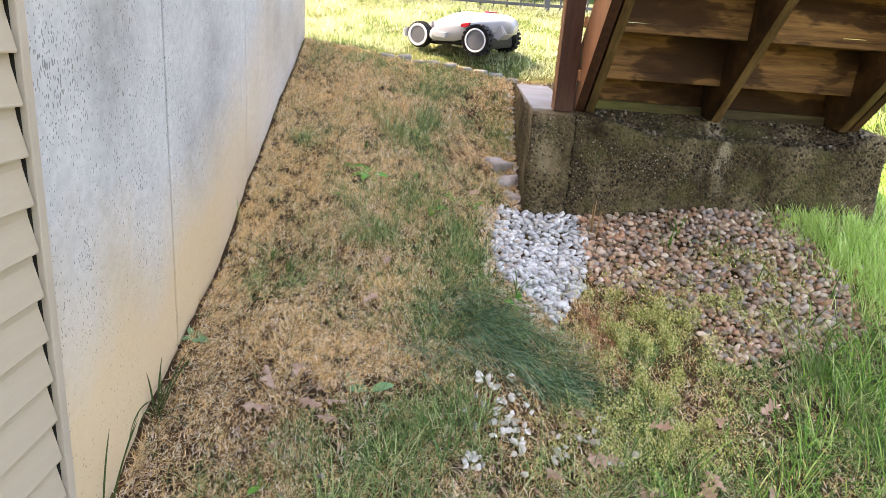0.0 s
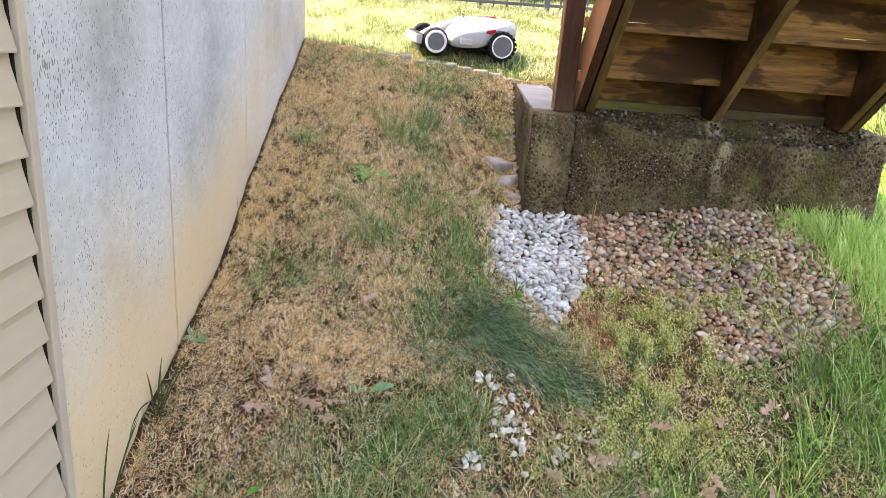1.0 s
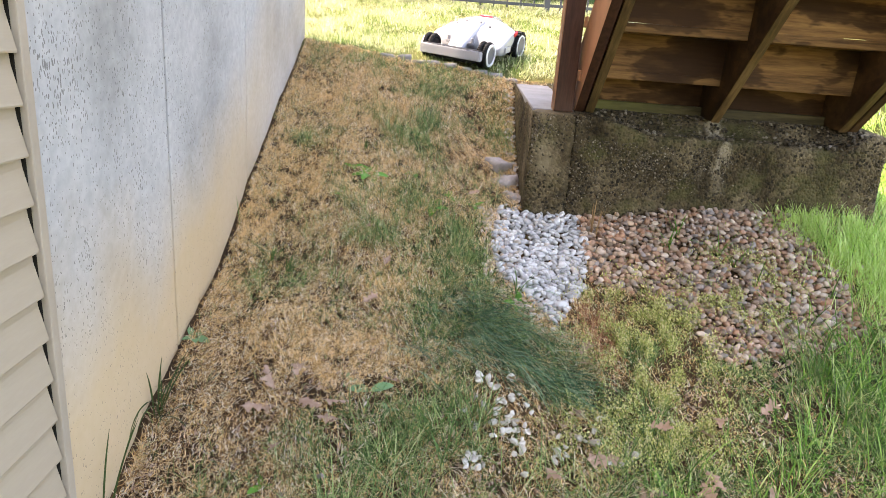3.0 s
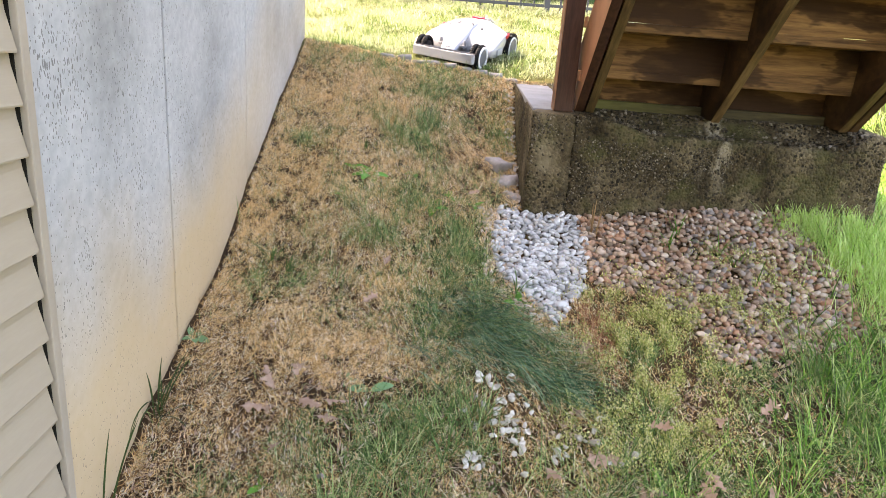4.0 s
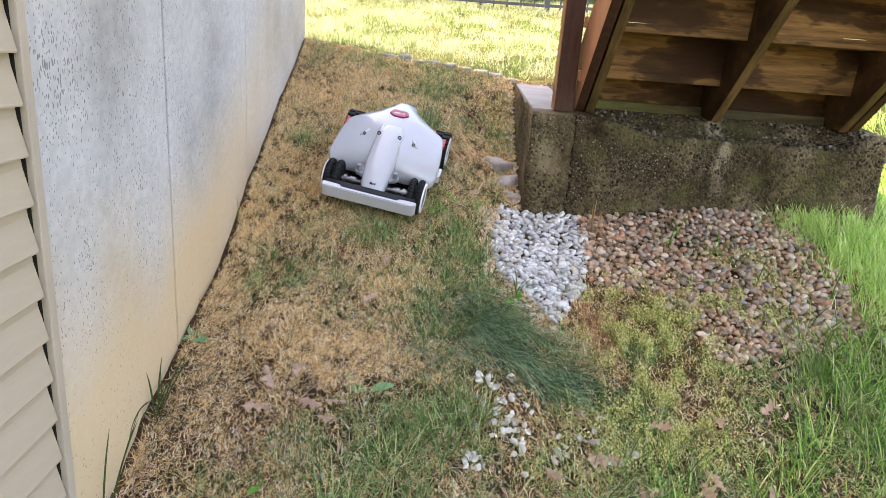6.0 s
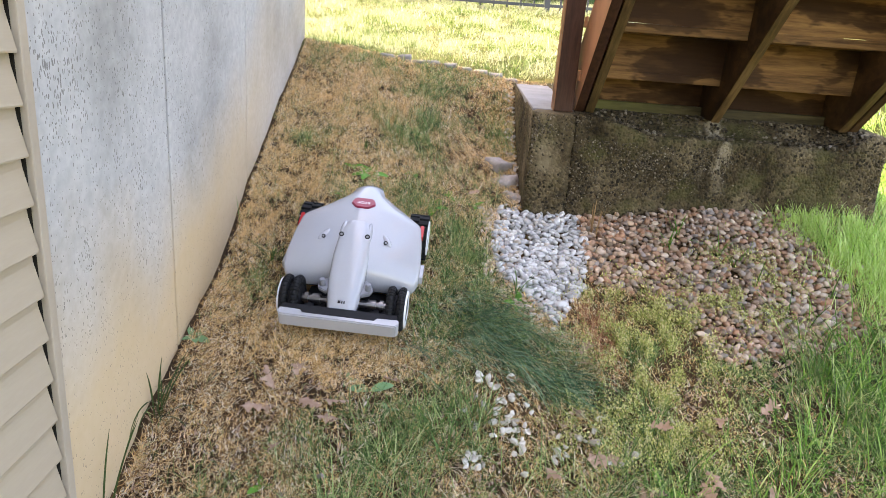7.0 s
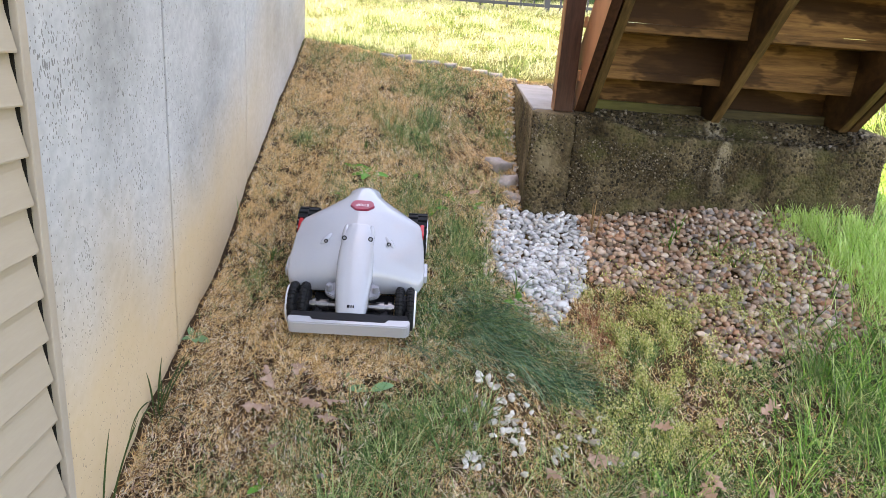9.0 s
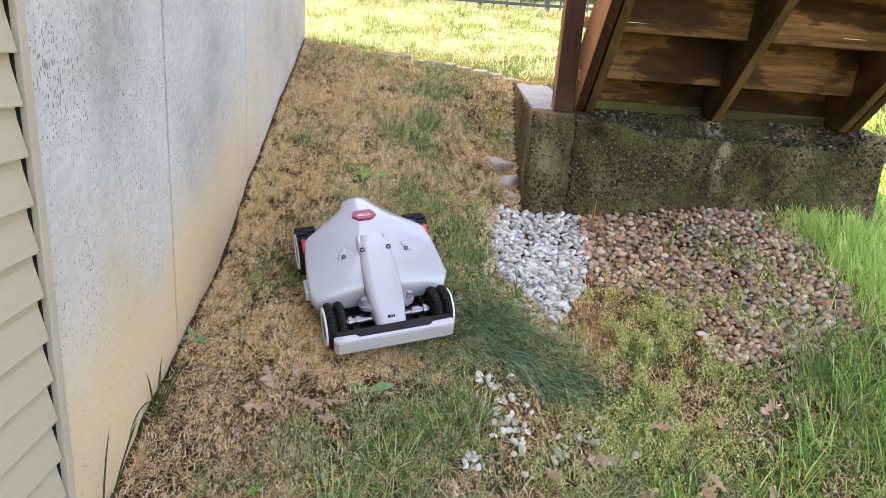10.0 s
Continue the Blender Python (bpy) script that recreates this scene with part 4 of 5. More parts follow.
def blob(x, y, cx, cy, rx, ry):
    return np.exp(-((x - cx) / rx) ** 2 - ((y - cy) / ry) ** 2)


WHITE_BED = [(0.25, 3.0), (0.36, 3.0), (0.60, 2.995), (0.63, 2.80), (0.60, 2.60), (0.52, 2.43), (0.44, 2.30), (0.40, 2.36), (0.32, 2.48), (0.25, 2.58), (0.21, 2.76)]
STONE_HEAP = [(0.60, 2.995), (1.55, 2.995), (1.63, 2.84), (1.71, 2.70), (1.73, 2.50), (1.60, 2.42), (1.37, 2.34), (1.08, 2.25), (1.02, 2.30), (1.02, 2.40), (0.96, 2.48), (0.84, 2.53), (0.72, 2.57), (0.63, 2.60)]


def bare(x, y):
    """True where no turf grows: house, footing, stone beds."""
    return (x < wall_x(y) + 0.022) & (y < 4.33) | (x > 0.34) & (x < 1.975) & (y > 2.99) & (y < 4.11)


def edge_of_lawn(x):
    return 4.26 - 0.10 * (x + 0.45) - 0.05 * np.clip(-x - 0.45, 0, 1)


def clear(x, y):
    white = inside(x, y, WHITE_BED)
    heap = inside(x, y, STONE_HEAP)
    return np.where(bare(x, y), 0.0, np.where(white, 0.015, np.where(heap, 0.05, 1.0)))


def clumps(x, y):
    """Fine clumping: thick tangles with bare holes between them."""
    return np.clip((0.5 * vnoise(x, y, 40, 14) + 0.5 * vnoise(x, y, 95, 15)) * 3.2 - 1.0, 0.06, 1) * np.clip(vnoise(x, y, 11, 12) * 1.6, 0.45, 1)


def greenness(x, y):
    """How far living grass has taken over from the dead thatch."""
    k = 0.04 + 0.5 * np.clip(vnoise(x, y, 3.0, 21) * 2.2 - 1.15, 0, 1) * np.clip((x + 0.85) / 0.4, 0.1, 1)
    for cx, cy, rx, ry, a in ((-0.18, 3.50, 0.17, 0.20, 0.7), (0.22, 3.66, 0.13, 0.25, 0.8), (-0.56, 3.32, 0.08, 0.14, 0.6), (-0.50, 4.12, 0.30, 0.16, 0.9), (0.0, 3.92, 0.40, 0.20, 0.55),
                              (-0.26, 2.98, 0.22, 0.12, 0.7), (-0.02, 2.88, 0.20, 0.16, 0.9), (-0.34, 2.70, 0.18, 0.14, 0.8), (-0.64, 2.47, 0.14, 0.11, 0.9), (0.10, 2.72, 0.14, 0.22, 1.0),
                              (0.04, 2.50, 0.20, 0.16, 0.8), (0.14, 2.20, 0.22, 0.16, 0.5), (-0.28, 1.78, 0.13, 0.09, 0.8), (0.0, 1.78, 0.20, 0.12, 0.95), (-0.08, 1.63, 0.25, 0.12, 0.9),
                              (0.78, 2.12, 0.22, 0.18, 0.8), (1.18, 2.14, 0.30, 0.18, 0.9), (0.90, 1.82, 0.35, 0.14, 0.6), (0.60, 1.70, 0.30, 0.10, 0.6), (1.45, 2.05, 0.35, 0.35, 0.9), (-0.74, 3.30, 0.06, 0.06, 0.9), (-0.06, 3.25, 0.22, 0.12, 0.4)):
        k = k + a * blob(x, y, cx, cy, rx, ry)
    return np.clip(0.9 * k, 0, 1) * np.where(y < 2.2, 0.6, 1.0)


def thatch_keep(x, y):
    k = 0.55 + 0.45 * np.clip(vnoise(x, y, 3.5, 11) * 1.6 - 0.25, 0, 1)
    k = k * clumps(x, y) * (1 - 0.35 * greenness(x, y)) * np.where(x > 0.6, 0.35, 1.0)
    return k * clear(x, y) * (y < edge_of_lawn(x) - 0.03) * np.where((y < 2.1) & (x > -0.35), 0.55, 1.0)


def green_keep(x, y):
    return greenness(x, y) * np.clip(vnoise(x, y, 16, 22) * 2.6 - 0.75, 0.05, 1) * clear(x, y) * (y < edge_of_lawn(x) - 0.05 + 0.2 * (x < -0.46))


def gold_share(x, y):
    k = 0.18 + 0.9 * np.clip((y - 2.5) / 0.5, 0, 1) * np.clip((0.05 - x) / 0.55, 0.25, 1)
    for cx, cy, rx, ry, a in ((-0.83, 3.4, 0.16, 0.6, 0.6), (-0.86, 2.9, 0.10, 0.4, 0.6), (-0.18, 2.45, 0.18, 0.09, 0.9), (-0.34, 2.06, 0.26, 0.12, 0.6), (-0.50, 2.24, 0.2, 0.15, 0.6), (-0.83, 2.42, 0.12, 0.2, 0.8)):
        k = k + a * blob(x, y, cx, cy, rx, ry)
    return np.clip(k, 0, 1)


def stems(name, material, xy, label, category, length, width, lean, curl, segs, **more):
    n = len(xy)
    ob = ribbons(name, material, xy, rng.uniform(*length, n), rng.uniform(*width, n), rng.uniform(*lean, n), rng.uniform(*curl, n), segs=segs, **more)
    return tagged(ob, label, category, kind="stuff")


def build_turf():
    p = scatter(175000, -1.0, 2.4, 1.35, 4.4, lambda x, y: thatch_keep(x, y) * gold_share(x, y))
    stems("dry_thatch", M_GOLD, p, "dry golden thatch of dead grass on the bank", "dead grass", (0.008, 0.034), (0.0016, 0.0042), (66, 108), (-40, 40), 3, lift=0.022, wave=3.2, twist=1.2)
    p = scatter(140000, -1.0, 2.4, 1.35, 4.4, lambda x, y: thatch_keep(x, y) * (1.08 - gold_share(x, y)))
    stems("brown_thatch", M_THATCH, p, "matted brown thatch of dead grass on the bank", "dead grass", (0.008, 0.034), (0.0014, 0.0036), (66, 108), (-40, 40), 3, lift=0.020, wave=3.2, twist=1.2)
    p = scatter(2600, -1.0, 1.6, 1.4, 4.2, lambda x, y: thatch_keep(x, y))
    stems("straw_stems", M_THATCH, p, "long dry straw stems lying over the thatch", "dead grass", (0.06, 0.16), (0.0014, 0.0024), (70, 92), (-25, 25), 5, lift=0.022, wave=0.8)
    p = scatter(52000, -1.0, 2.4, 1.35, 4.4, green_keep)
    stems("slope_grass", M_SLOPE_GRASS, p, "patchy short green grass on the shaded bank", "grass", (0.016, 0.062), (0.0014, 0.0032), (20, 85), (5, 80), 3, lift=0.012, wave=0.8)
    p = scatter(9000, -1.0, 2.4, 1.35, 4.4, lambda x, y: green_keep(x, y) * (vnoise(x, y, 7, 24) > 0.55))
    stems("slope_tufts", M_SLOPE_GRASS, p, "longer green grass clumps on the shaded bank", "grass", (0.05, 0.12), (0.0018, 0.0034), (10, 60), (20, 90), 4)
    p = scatter(150000, -2.2, 3.6, 4.08, 8.2, lambda x, y: np.clip(vnoise(x, y, 14, 32) * 2.2 - 0.4, 0.08, 1) * (0.45 + 0.55 * vnoise(x, y, 5, 31)) * np.where(bare(x, y), 0.0, 1.0) * (y > edge_of_lawn(x) + 0.01 + 0.05 * vnoise(x, y, 9, 33)) * np.clip(1.5 - 0.17 * (y - 4), 0.3, 1) * ((x < 0.33) | (y > 4.13)) * ((np.abs(x + 0.1) < 0.75 + 0.30 * (y - 3)) | (x > 2.0)))
    n = len(p)
    tagged(ribbons("lawn_grass", M_LAWN, p, rng.uniform(0.022, 0.075, n) * (0.6 + 0.9 * vnoise(p[:, 0], p[:, 1], 3.2, 35)), rng.uniform(0.0025, 0.0055, n), rng.uniform(5, 65, n), rng.uniform(5, 60, n), segs=2),
           "sunlit yellow-green lawn grass with straw tips", "lawn", kind="stuff")
    tall = lambda x, y: np.clip(0.9 * blob(x, y, 1.64, 2.15, 0.22, 0.30) + 0.55 * blob(x, y, 1.36, 1.90, 0.22, 0.14) + 0.35 * blob(x, y, 1.05, 1.72, 0.3, 0.10) + 0.25 * blob(x, y, 2.05, 2.75, 0.20, 0.4) + 0.5 * blob(x, y, 2.2, 3.6, 0.25, 0.5), 0, 1) * (0.2 + 0.8 * (vnoise(x, y, 8, 41) > 0.45)) * np.where(bare(x, y), 0, 1)
    p = scatter(3300, 0.7, 3.0, 1.4, 4.4, tall)
    stems("tall_grass", M_TALL, p, "tall fresh green grass blades arching over the ground", "grass", (0.06, 0.21), (0.0026, 0.0056), (4, 55), (20, 120), 6)
    fesc = lambda x, y: np.clip(0.8 * blob(x, y, 0.12, 2.38, 0.15, 0.10) + 0.9 * blob(x, y, 0.19, 2.23, 0.14, 0.08) + blob(x, y, 0.34, 2.14, 0.11, 0.07) + 0.9 * blob(x, y, 0.44, 2.05, 0.08, 0.06) + 0.3 * blob(x, y, 0.0, 2.16, 0.12, 0.08), 0, 1) * np.clip(vnoise(x, y, 18, 47) * 2.4 - 0.6, 0.05, 1)
    p = scatter(1500, -0.2, 0.7, 1.85, 2.75, fesc)
    stems("fescue_swath", M_FESCUE, p, "fine blue-green fescue lying combed over the bank", "grass", (0.10, 0.23), (0.0026, 0.0046), (42, 78), (10, 45), 5, way=-0.75, spread=0.5)
    p = scatter(420, -0.2, 0.7, 1.85, 2.75, fesc)
    stems("fescue_blades", M_SLOPE_GRASS, p, "longer green blades standing over the fescue", "grass", (0.09, 0.19), (0.002, 0.0036), (25, 65), (25, 60), 6, way=-0.75, spread=1.0)
    p = scatter(24000, -0.8, 5.5, -1.5, 5.5, lambda x, y: ((x > 2.2) | (y < 1.38)) * (0.4 + 0.6 * vnoise(x, y, 4, 46)) * np.where(bare(x, y), 0, 1))
    stems("rough_grass", M_SLOPE_GRASS, p, "rough green grass around the shaded bank", "grass", (0.05, 0.14), (0.004, 0.008), (5, 55), (10, 70), 3)
    p = scatter(4200, -0.85, 1.5, 1.4, 2.3, lambda x, y: np.clip(vnoise(x, y, 8, 81) * 2.5 - 0.9, 0, 1) * clear(x, y))
    stems("leaf_litter", M_OAK, p, "crumbled brown leaf litter strewn over the bank", "leaf litter", (0.008, 0.030), (0.004, 0.012), (62, 95), (-50, 50), 3, lift=0.012, twist=1.2)
    creep = lambda x, y: np.clip(1.0 * blob(x, y, 0.76, 2.45, 0.16, 0.14) + 0.9 * blob(x, y, 0.92, 2.28, 0.18, 0.16) + 1.5 * blob(x, y, 1.27, 2.62, 0.15, 0.11) + 1.0 * blob(x, y, 1.08, 2.48, 0.16, 0.09) + 0.9 * blob(x, y, 0.80, 1.98, 0.16, 0.18) + 0.7 * blob(x, y, 0.66, 2.22, 0.12, 0.12) + 0.4 * blob(x, y, 1.38, 2.44, 0.12, 0.1) + 0.35 * blob(x, y, 0.55, 1.85, 0.3, 0.15), 0, 1) * np.clip(vnoise(x, y, 21, 51) * 3.6 - 1.6, 0.015, 1) * np.where(bare(x, y), 0, 1)
    p = scatter(22000, 0.3, 2.1, 1.6, 2.98, creep)
    stems("creeping_weed", M_WEED, p, "pale yellow-green creeping weed over the stones", "weed", (0.004, 0.011), (0.0030, 0.0060), (20, 88), (0, 60), 2, lift=0.060)
    p = scatter(3000, 0.3, 2.1, 1.6, 2.98, creep)
    stems("weed_stalks", M_WEED, p, "thin branching stalks of the creeping weed", "weed", (0.03, 0.085), (0.0012, 0.0022), (10, 65), (10, 60), 4)
    p = scatter(5200, 0.3, 0.9, 1.9, 2.7, lambda x, y: np.clip(blob(x, y, 0.60, 2.30, 0.07, 0.13) + 0.5 * blob(x, y, 0.24, 2.62, 0.05, 0.1), 0, 1) * clumps(x, y))
    stems("rust_moss", M_RUST, p, "rust-brown dead moss between weed and pebbles", "moss", (0.006, 0.022), (0.0016, 0.0036), (30, 95), (-60, 60), 3, lift=0.022, wave=2.0)
    p = scatter(17000, 1.4, 3.2, 2.4, 4.4, lambda x, y: np.clip(blob(x, y, 1.66, 2.93, 0.16, 0.07) + 1.2 * blob(x, y, 1.80, 2.86, 0.14, 0.12) + blob(x, y, 1.88, 2.72, 0.14, 0.16) + 1.2 * blob(x, y, 2.05, 2.95, 0.12, 0.25) + 0.7 * blob(x, y, 2.3, 3.5, 0.3, 0.6), 0, 1) * np.where(bare(x, y), 0, 1) * np.clip(vnoise(x, y, 11, 44) * 1.8 - 0.3, 0.1, 1))
    stems("fresh_grass", M_FRESH, p, "fine fresh yellow-green grass at the heap's edge", "grass", (0.03, 0.13), (0.0026, 0.0046), (5, 60), (10, 85), 4)
    p = scatter(1000, -0.3, 0.75, 1.45, 2.0, lambda x, y: np.clip(vnoise(x, y, 7, 61) * 2 - 0.7, 0, 1))
    stems("long_grass_blades", M_SLOPE_GRASS, p, "loose long grass blades arching near the white chips", "grass", (0.08, 0.2), (0.002, 0.0038), (15, 55), (30, 90), 6)


build_turf()


def build_shrubs():
    n = 30000
    x, y = rng.uniform(-9, 9, n), rng.uniform(7.9, 10.5, n)
    top = 1.1 + 1.9 * vnoise(x, y, 0.7, 71) + 0.5 * vnoise(x, y, 3, 72)
    z = ground_z(x, y) + top * rng.uniform(0, 1, n) ** 0.7
    d = rng.normal(0, 1, (n, 2, 3)) * 0.07
    c = np.stack([x, y, z], 1)
    verts = np.stack([c - d[:, 0], c + d[:, 1], c + d[:, 0], c - d[:, 1]], 1).reshape(-1, 3)
    b = (np.arange(n) * 4)[:, None]
    tagged(fast_mesh("shrubbery", verts, np.concatenate([b + [[0, 1, 2]], b + [[0, 2, 3]]]), M_SHRUB), "green shrubs beyond the black fence", "shrubs", kind="stuff")


build_shrubs()


# ---------------- stones ----------------
def pebble_mesh(name, material, radii, seed, jag=0.18, smooth=True):
    bm = bmesh.new()
    bmesh.ops.create_icosphere(bm, subdivisions=1, radius=1.0)
    for v in bm.verts:
        k = 1 + jag * noise.noise(v.co * 1.3 + Vector((seed * 3.1, seed, 0)))
        v.co = Vector((v.co.x * radii[0], v.co.y * radii[1], v.co.z * radii[2])) * k
    me = bpy.data.meshes.new(name)
    bm.to_mesh(me)
    bm.free()
    for p in me.polygons:
        p.use_smooth = smooth
    me.materials.append(material)
    return me


def darts(n, poly, gap, tries=40):
    """Points inside an outline, none nearer to another than gap."""
    xs, ys = [p[0] for p in poly], [p[1] for p in poly]
    pts, cells = [], {}
    for _ in range(n * tries):
        if len(pts) >= n:
            break
        x, y = random.uniform(min(xs), max(xs)), random.uniform(min(ys), max(ys))
        if not inside(np.array([x]), np.array([y]), poly)[0]:
            continue
        c = (int(x / gap), int(y / gap))
        if any((x - q[0]) ** 2 + (y - q[1]) ** 2 < gap * gap for i in (-1, 0, 1) for j in (-1, 0, 1) for q in cells.get((c[0] + i, c[1] + j), ())):
            continue
        cells.setdefault(c, []).append((x, y))
        pts.append((x, y))
    return pts


def stone_pose(x, y, up, tilt=22):
    return pose(x, y, ground_at(x, y) + up, random.gauss(16, tilt), random.gauss(0, tilt), random.uniform(0, 360)) @ Matrix.Scale(random.choice((0.6, 0.75, 0.9, 1.0, 1.0, 1.15)), 4)


def joined_stones(name, meshes, places, label, parent):
    """The rest of a bed as one mesh."""
    V, T, off = [], [], 0
    for m, me in places:
        co = np.empty(len(me.vertices) * 3, np.float32)
        me.vertices.foreach_get("co", co)
        co = co.reshape(-1, 3)
        R = np.array(m.to_3x3())
        V.append(co @ R.T + np.array(m.translation))
        tri = np.array([p.vertices[:] for p in me.polygons])
        T.append(tri + off)
        off += len(co)
    ob = fast_mesh(name, np.concatenate(V), np.concatenate(T), meshes[0].materials[0])
    ob.parent = parent
    return tagged(ob, label, kind="stuff")


def build_stones():
    bed = thing("white_pebble_bed", Matrix.Identity(4), "bed of smooth white pebbles beside the concrete footing", "pebbles")
    whites = [pebble_mesh("pebble", M_WHITE_STONE, (random.uniform(0.016, 0.027), random.uniform(0.011, 0.017), random.uniform(0.007, 0.011)), k) for k in range(10)]
    for x, y in darts(300, WHITE_BED, 0.020):
        ob = new("pebble", random.choice(whites))
        ob.parent = bed
        ob.matrix_basis = stone_pose(x, y, random.uniform(0.009, 0.019))
    tans = [pebble_mesh("pebble", M_TAN, (random.uniform(0.012, 0.022), random.uniform(0.010, 0.015), 0.009), 40 + k) for k in range(5)]
    fringe = []
    low = [(stone_pose(x, y, 0.002), random.choice(whites)) for x, y in darts(420, WHITE_BED, 0.0155)]
    for x, y in darts(230, [(0.16, 2.98), (0.27, 3.0), (0.27, 2.62), (0.35, 2.46), (0.47, 2.25), (0.40, 2.2), (0.18, 2.56)], 0.018):
        fringe.append((stone_pose(x, y, 0.006), random.choice(tans)))
    for x, y in darts(60, [(0.27, 3.02), (0.34, 3.02), (0.34, 4.1), (0.30, 4.1)], 0.024):
        low.append((stone_pose(x, y, 0.0), random.choice(whites)))
    joined_stones("pebble_layer", whites, low, "lower layer of white pebbles", bed)

    joined_stones("pebble_fringe", tans, fringe, "tan pebbles at the edge of the bed", bed)
    heap = thing("river_stone_heap", Matrix.Identity(4), "heap of brown and grey river stones against the footing", "stones")
    rivers = [pebble_mesh("stone", M_RIVER, (random.uniform(0.014, 0.025), random.uniform(0.012, 0.018), random.uniform(0.009, 0.014)), 20 + k) for k in range(12)]
    pts = darts(1150, STONE_HEAP, 0.0195)
    pts.sort(key=lambda p: (p[0] - 1.3) ** 2 + (p[1] - 2.45) ** 2)
    rest = []
    for k, (x, y) in enumerate(pts):
        m, me = stone_pose(x, y, random.uniform(0.008, 0.022)), random.choice(rivers)
        if k < 300:
            ob = new("stone", me)
            ob.parent = heap
            ob.matrix_basis = m
        else:
            rest.append((m, me))
    rest += [(stone_pose(x, y, 0.003), random.choice(rivers)) for x, y in darts(1150, STONE_HEAP, 0.018)]
    rest += [(stone_pose(x, y, 0.004), random.choice(rivers)) for x, y in darts(70, [(1.0, 2.3), (1.3, 2.2), (1.8, 2.45), (1.95, 2.8), (1.8, 2.98), (1.7, 2.5), (1.2, 2.3)], 0.04)]
    joined_stones("stone_layer", rivers, rest, "lower layer of brown river stones", heap)

    # grit on the broken ledge under the stairs
    grit_me = [pebble_mesh("grit", M_AGG, (0.010, 0.008, 0.006), 50 + k) for k in range(4)]
    grit = []
    for _ in range(420):
        x, y = random.uniform(0.64, 1.86), random.uniform(3.02, 3.23)
        a = max(0.0, min(1.0, (x - 0.62) / 0.28)) * max(0.0, min(1.0, (1.86 - x) / 0.10)) * max(0.0, min(1.0, (3.17 - y) / 0.06))
        grit.append((pose(x, y, 1.356 - 0.078 * a + random.uniform(0, 0.006), random.uniform(0, 360), random.uniform(0, 360), 0), random.choice(grit_me)))
    ob = joined_stones("loose_grit", grit_me, grit, "loose brown grit lying on the footing under the stairs", None)
    tagged(ob, category="gravel")

    # aggregate that weather has laid bare on the footing's face
    agg_me = [pebble_mesh("aggregate", M_AGG, (0.0062, 0.0050, 0.0045), 60 + k, 0.3) for k in range(5)]
    agg = []
    while len(agg) < 5200:
        x, z = random.uniform(0.36, 1.95), random.uniform(0.82, 1.34)
        k = float(vnoise(np.array([x]), np.array([z]), 4.0, 91)[0]) + 0.35 * float(vnoise(np.array([x]), np.array([z]), 15.0, 92)[0])
        if k < random.uniform(0.5, 0.95) or (0.62 < x < 1.86 and z > 1.24):
            continue
        m = pose(x, 3.004 + random.uniform(-0.001, 0.006), z, random.uniform(0, 360), random.uniform(0, 360), 0) @ Matrix.Scale(random.uniform(0.35, 1.0), 4)
        agg.append((m, random.choice(agg_me)))
    joined_stones("aggregate", agg_me, agg, "bare brown aggregate on the footing face", bpy.data.objects["stair_footing"])

    # white chips in the grass
    chips = [pebble_mesh("white_chip", M_CHIP, (random.uniform(0.010, 0.021), random.uniform(0.008, 0.014), random.uniform(0.006, 0.010)), 80 + k, 0.7, False) for k in range(8)]
    for cx, cy, r, n in ((0.23, 1.94, 0.06, 14), (0.28, 1.90, 0.05, 10), (0.26, 1.82, 0.045, 9), (0.29, 1.78, 0.03, 5), (0.13, 1.735, 0.04, 12), (0.18, 1.98, 0.04, 7), (0.41, 1.80, 0.04, 6), (0.31, 1.68, 0.012, 1), (0.62, 1.80, 0.05, 6), (0.50, 1.86, 0.06, 6), (0.16, 1.86, 0.04, 5)):
        for _ in range(n):
            x, y = random.gauss(cx, r * 0.7), random.gauss(cy, r * 0.7)
            ob = new("white_chip", random.choice(chips))
            ob.matrix_basis = stone_pose(x, y, 0.018, 30)
            tagged(ob, "broken white stone chip lying in thin grass", "stone", "white chips in the grass")
    small = [pebble_mesh("small_stone", M_RIVER, (0.015, 0.012, 0.009), 95 + k, 0.3) for k in range(3)]
    for x, y in ((-0.30, 1.62), (-0.55, 1.63), (0.33, 1.66), (-0.46, 2.83), (-0.40, 1.55)):
        ob = new("small_stone", random.choice(small))
        ob.matrix_basis = stone_pose(x, y, 0.010, 20)
        tagged(ob, "small rounded brown stone lying on dry thatch", "stone", "small stones on the bank")

    # rough stones beside the footing
    for x, y, z, sx, sy, sz, turn in ((0.245, 3.37, -0.020, 0.05, 0.06, 0.060, 32), (0.275, 3.25, -0.030, 0.06, 0.06, 0.055, -28), (0.31, 3.13, -0.016, 0.035, 0.05, 0.035, 40)):
        bm = rough_block(-sx, sx, -sy, sy, -sz, sz, 0.022, x * 31 + y)
        ob = mesh_object("rough_stone", bm, M_BLOCK, None, True)
        ob.matrix_basis = pose(x, y, ground_at(x, y) + z, 10, -4, turn)
        tagged(ob, "rough grey-brown stone block beside the footing", "stone", "rough stones beside the footing")


build_stones()


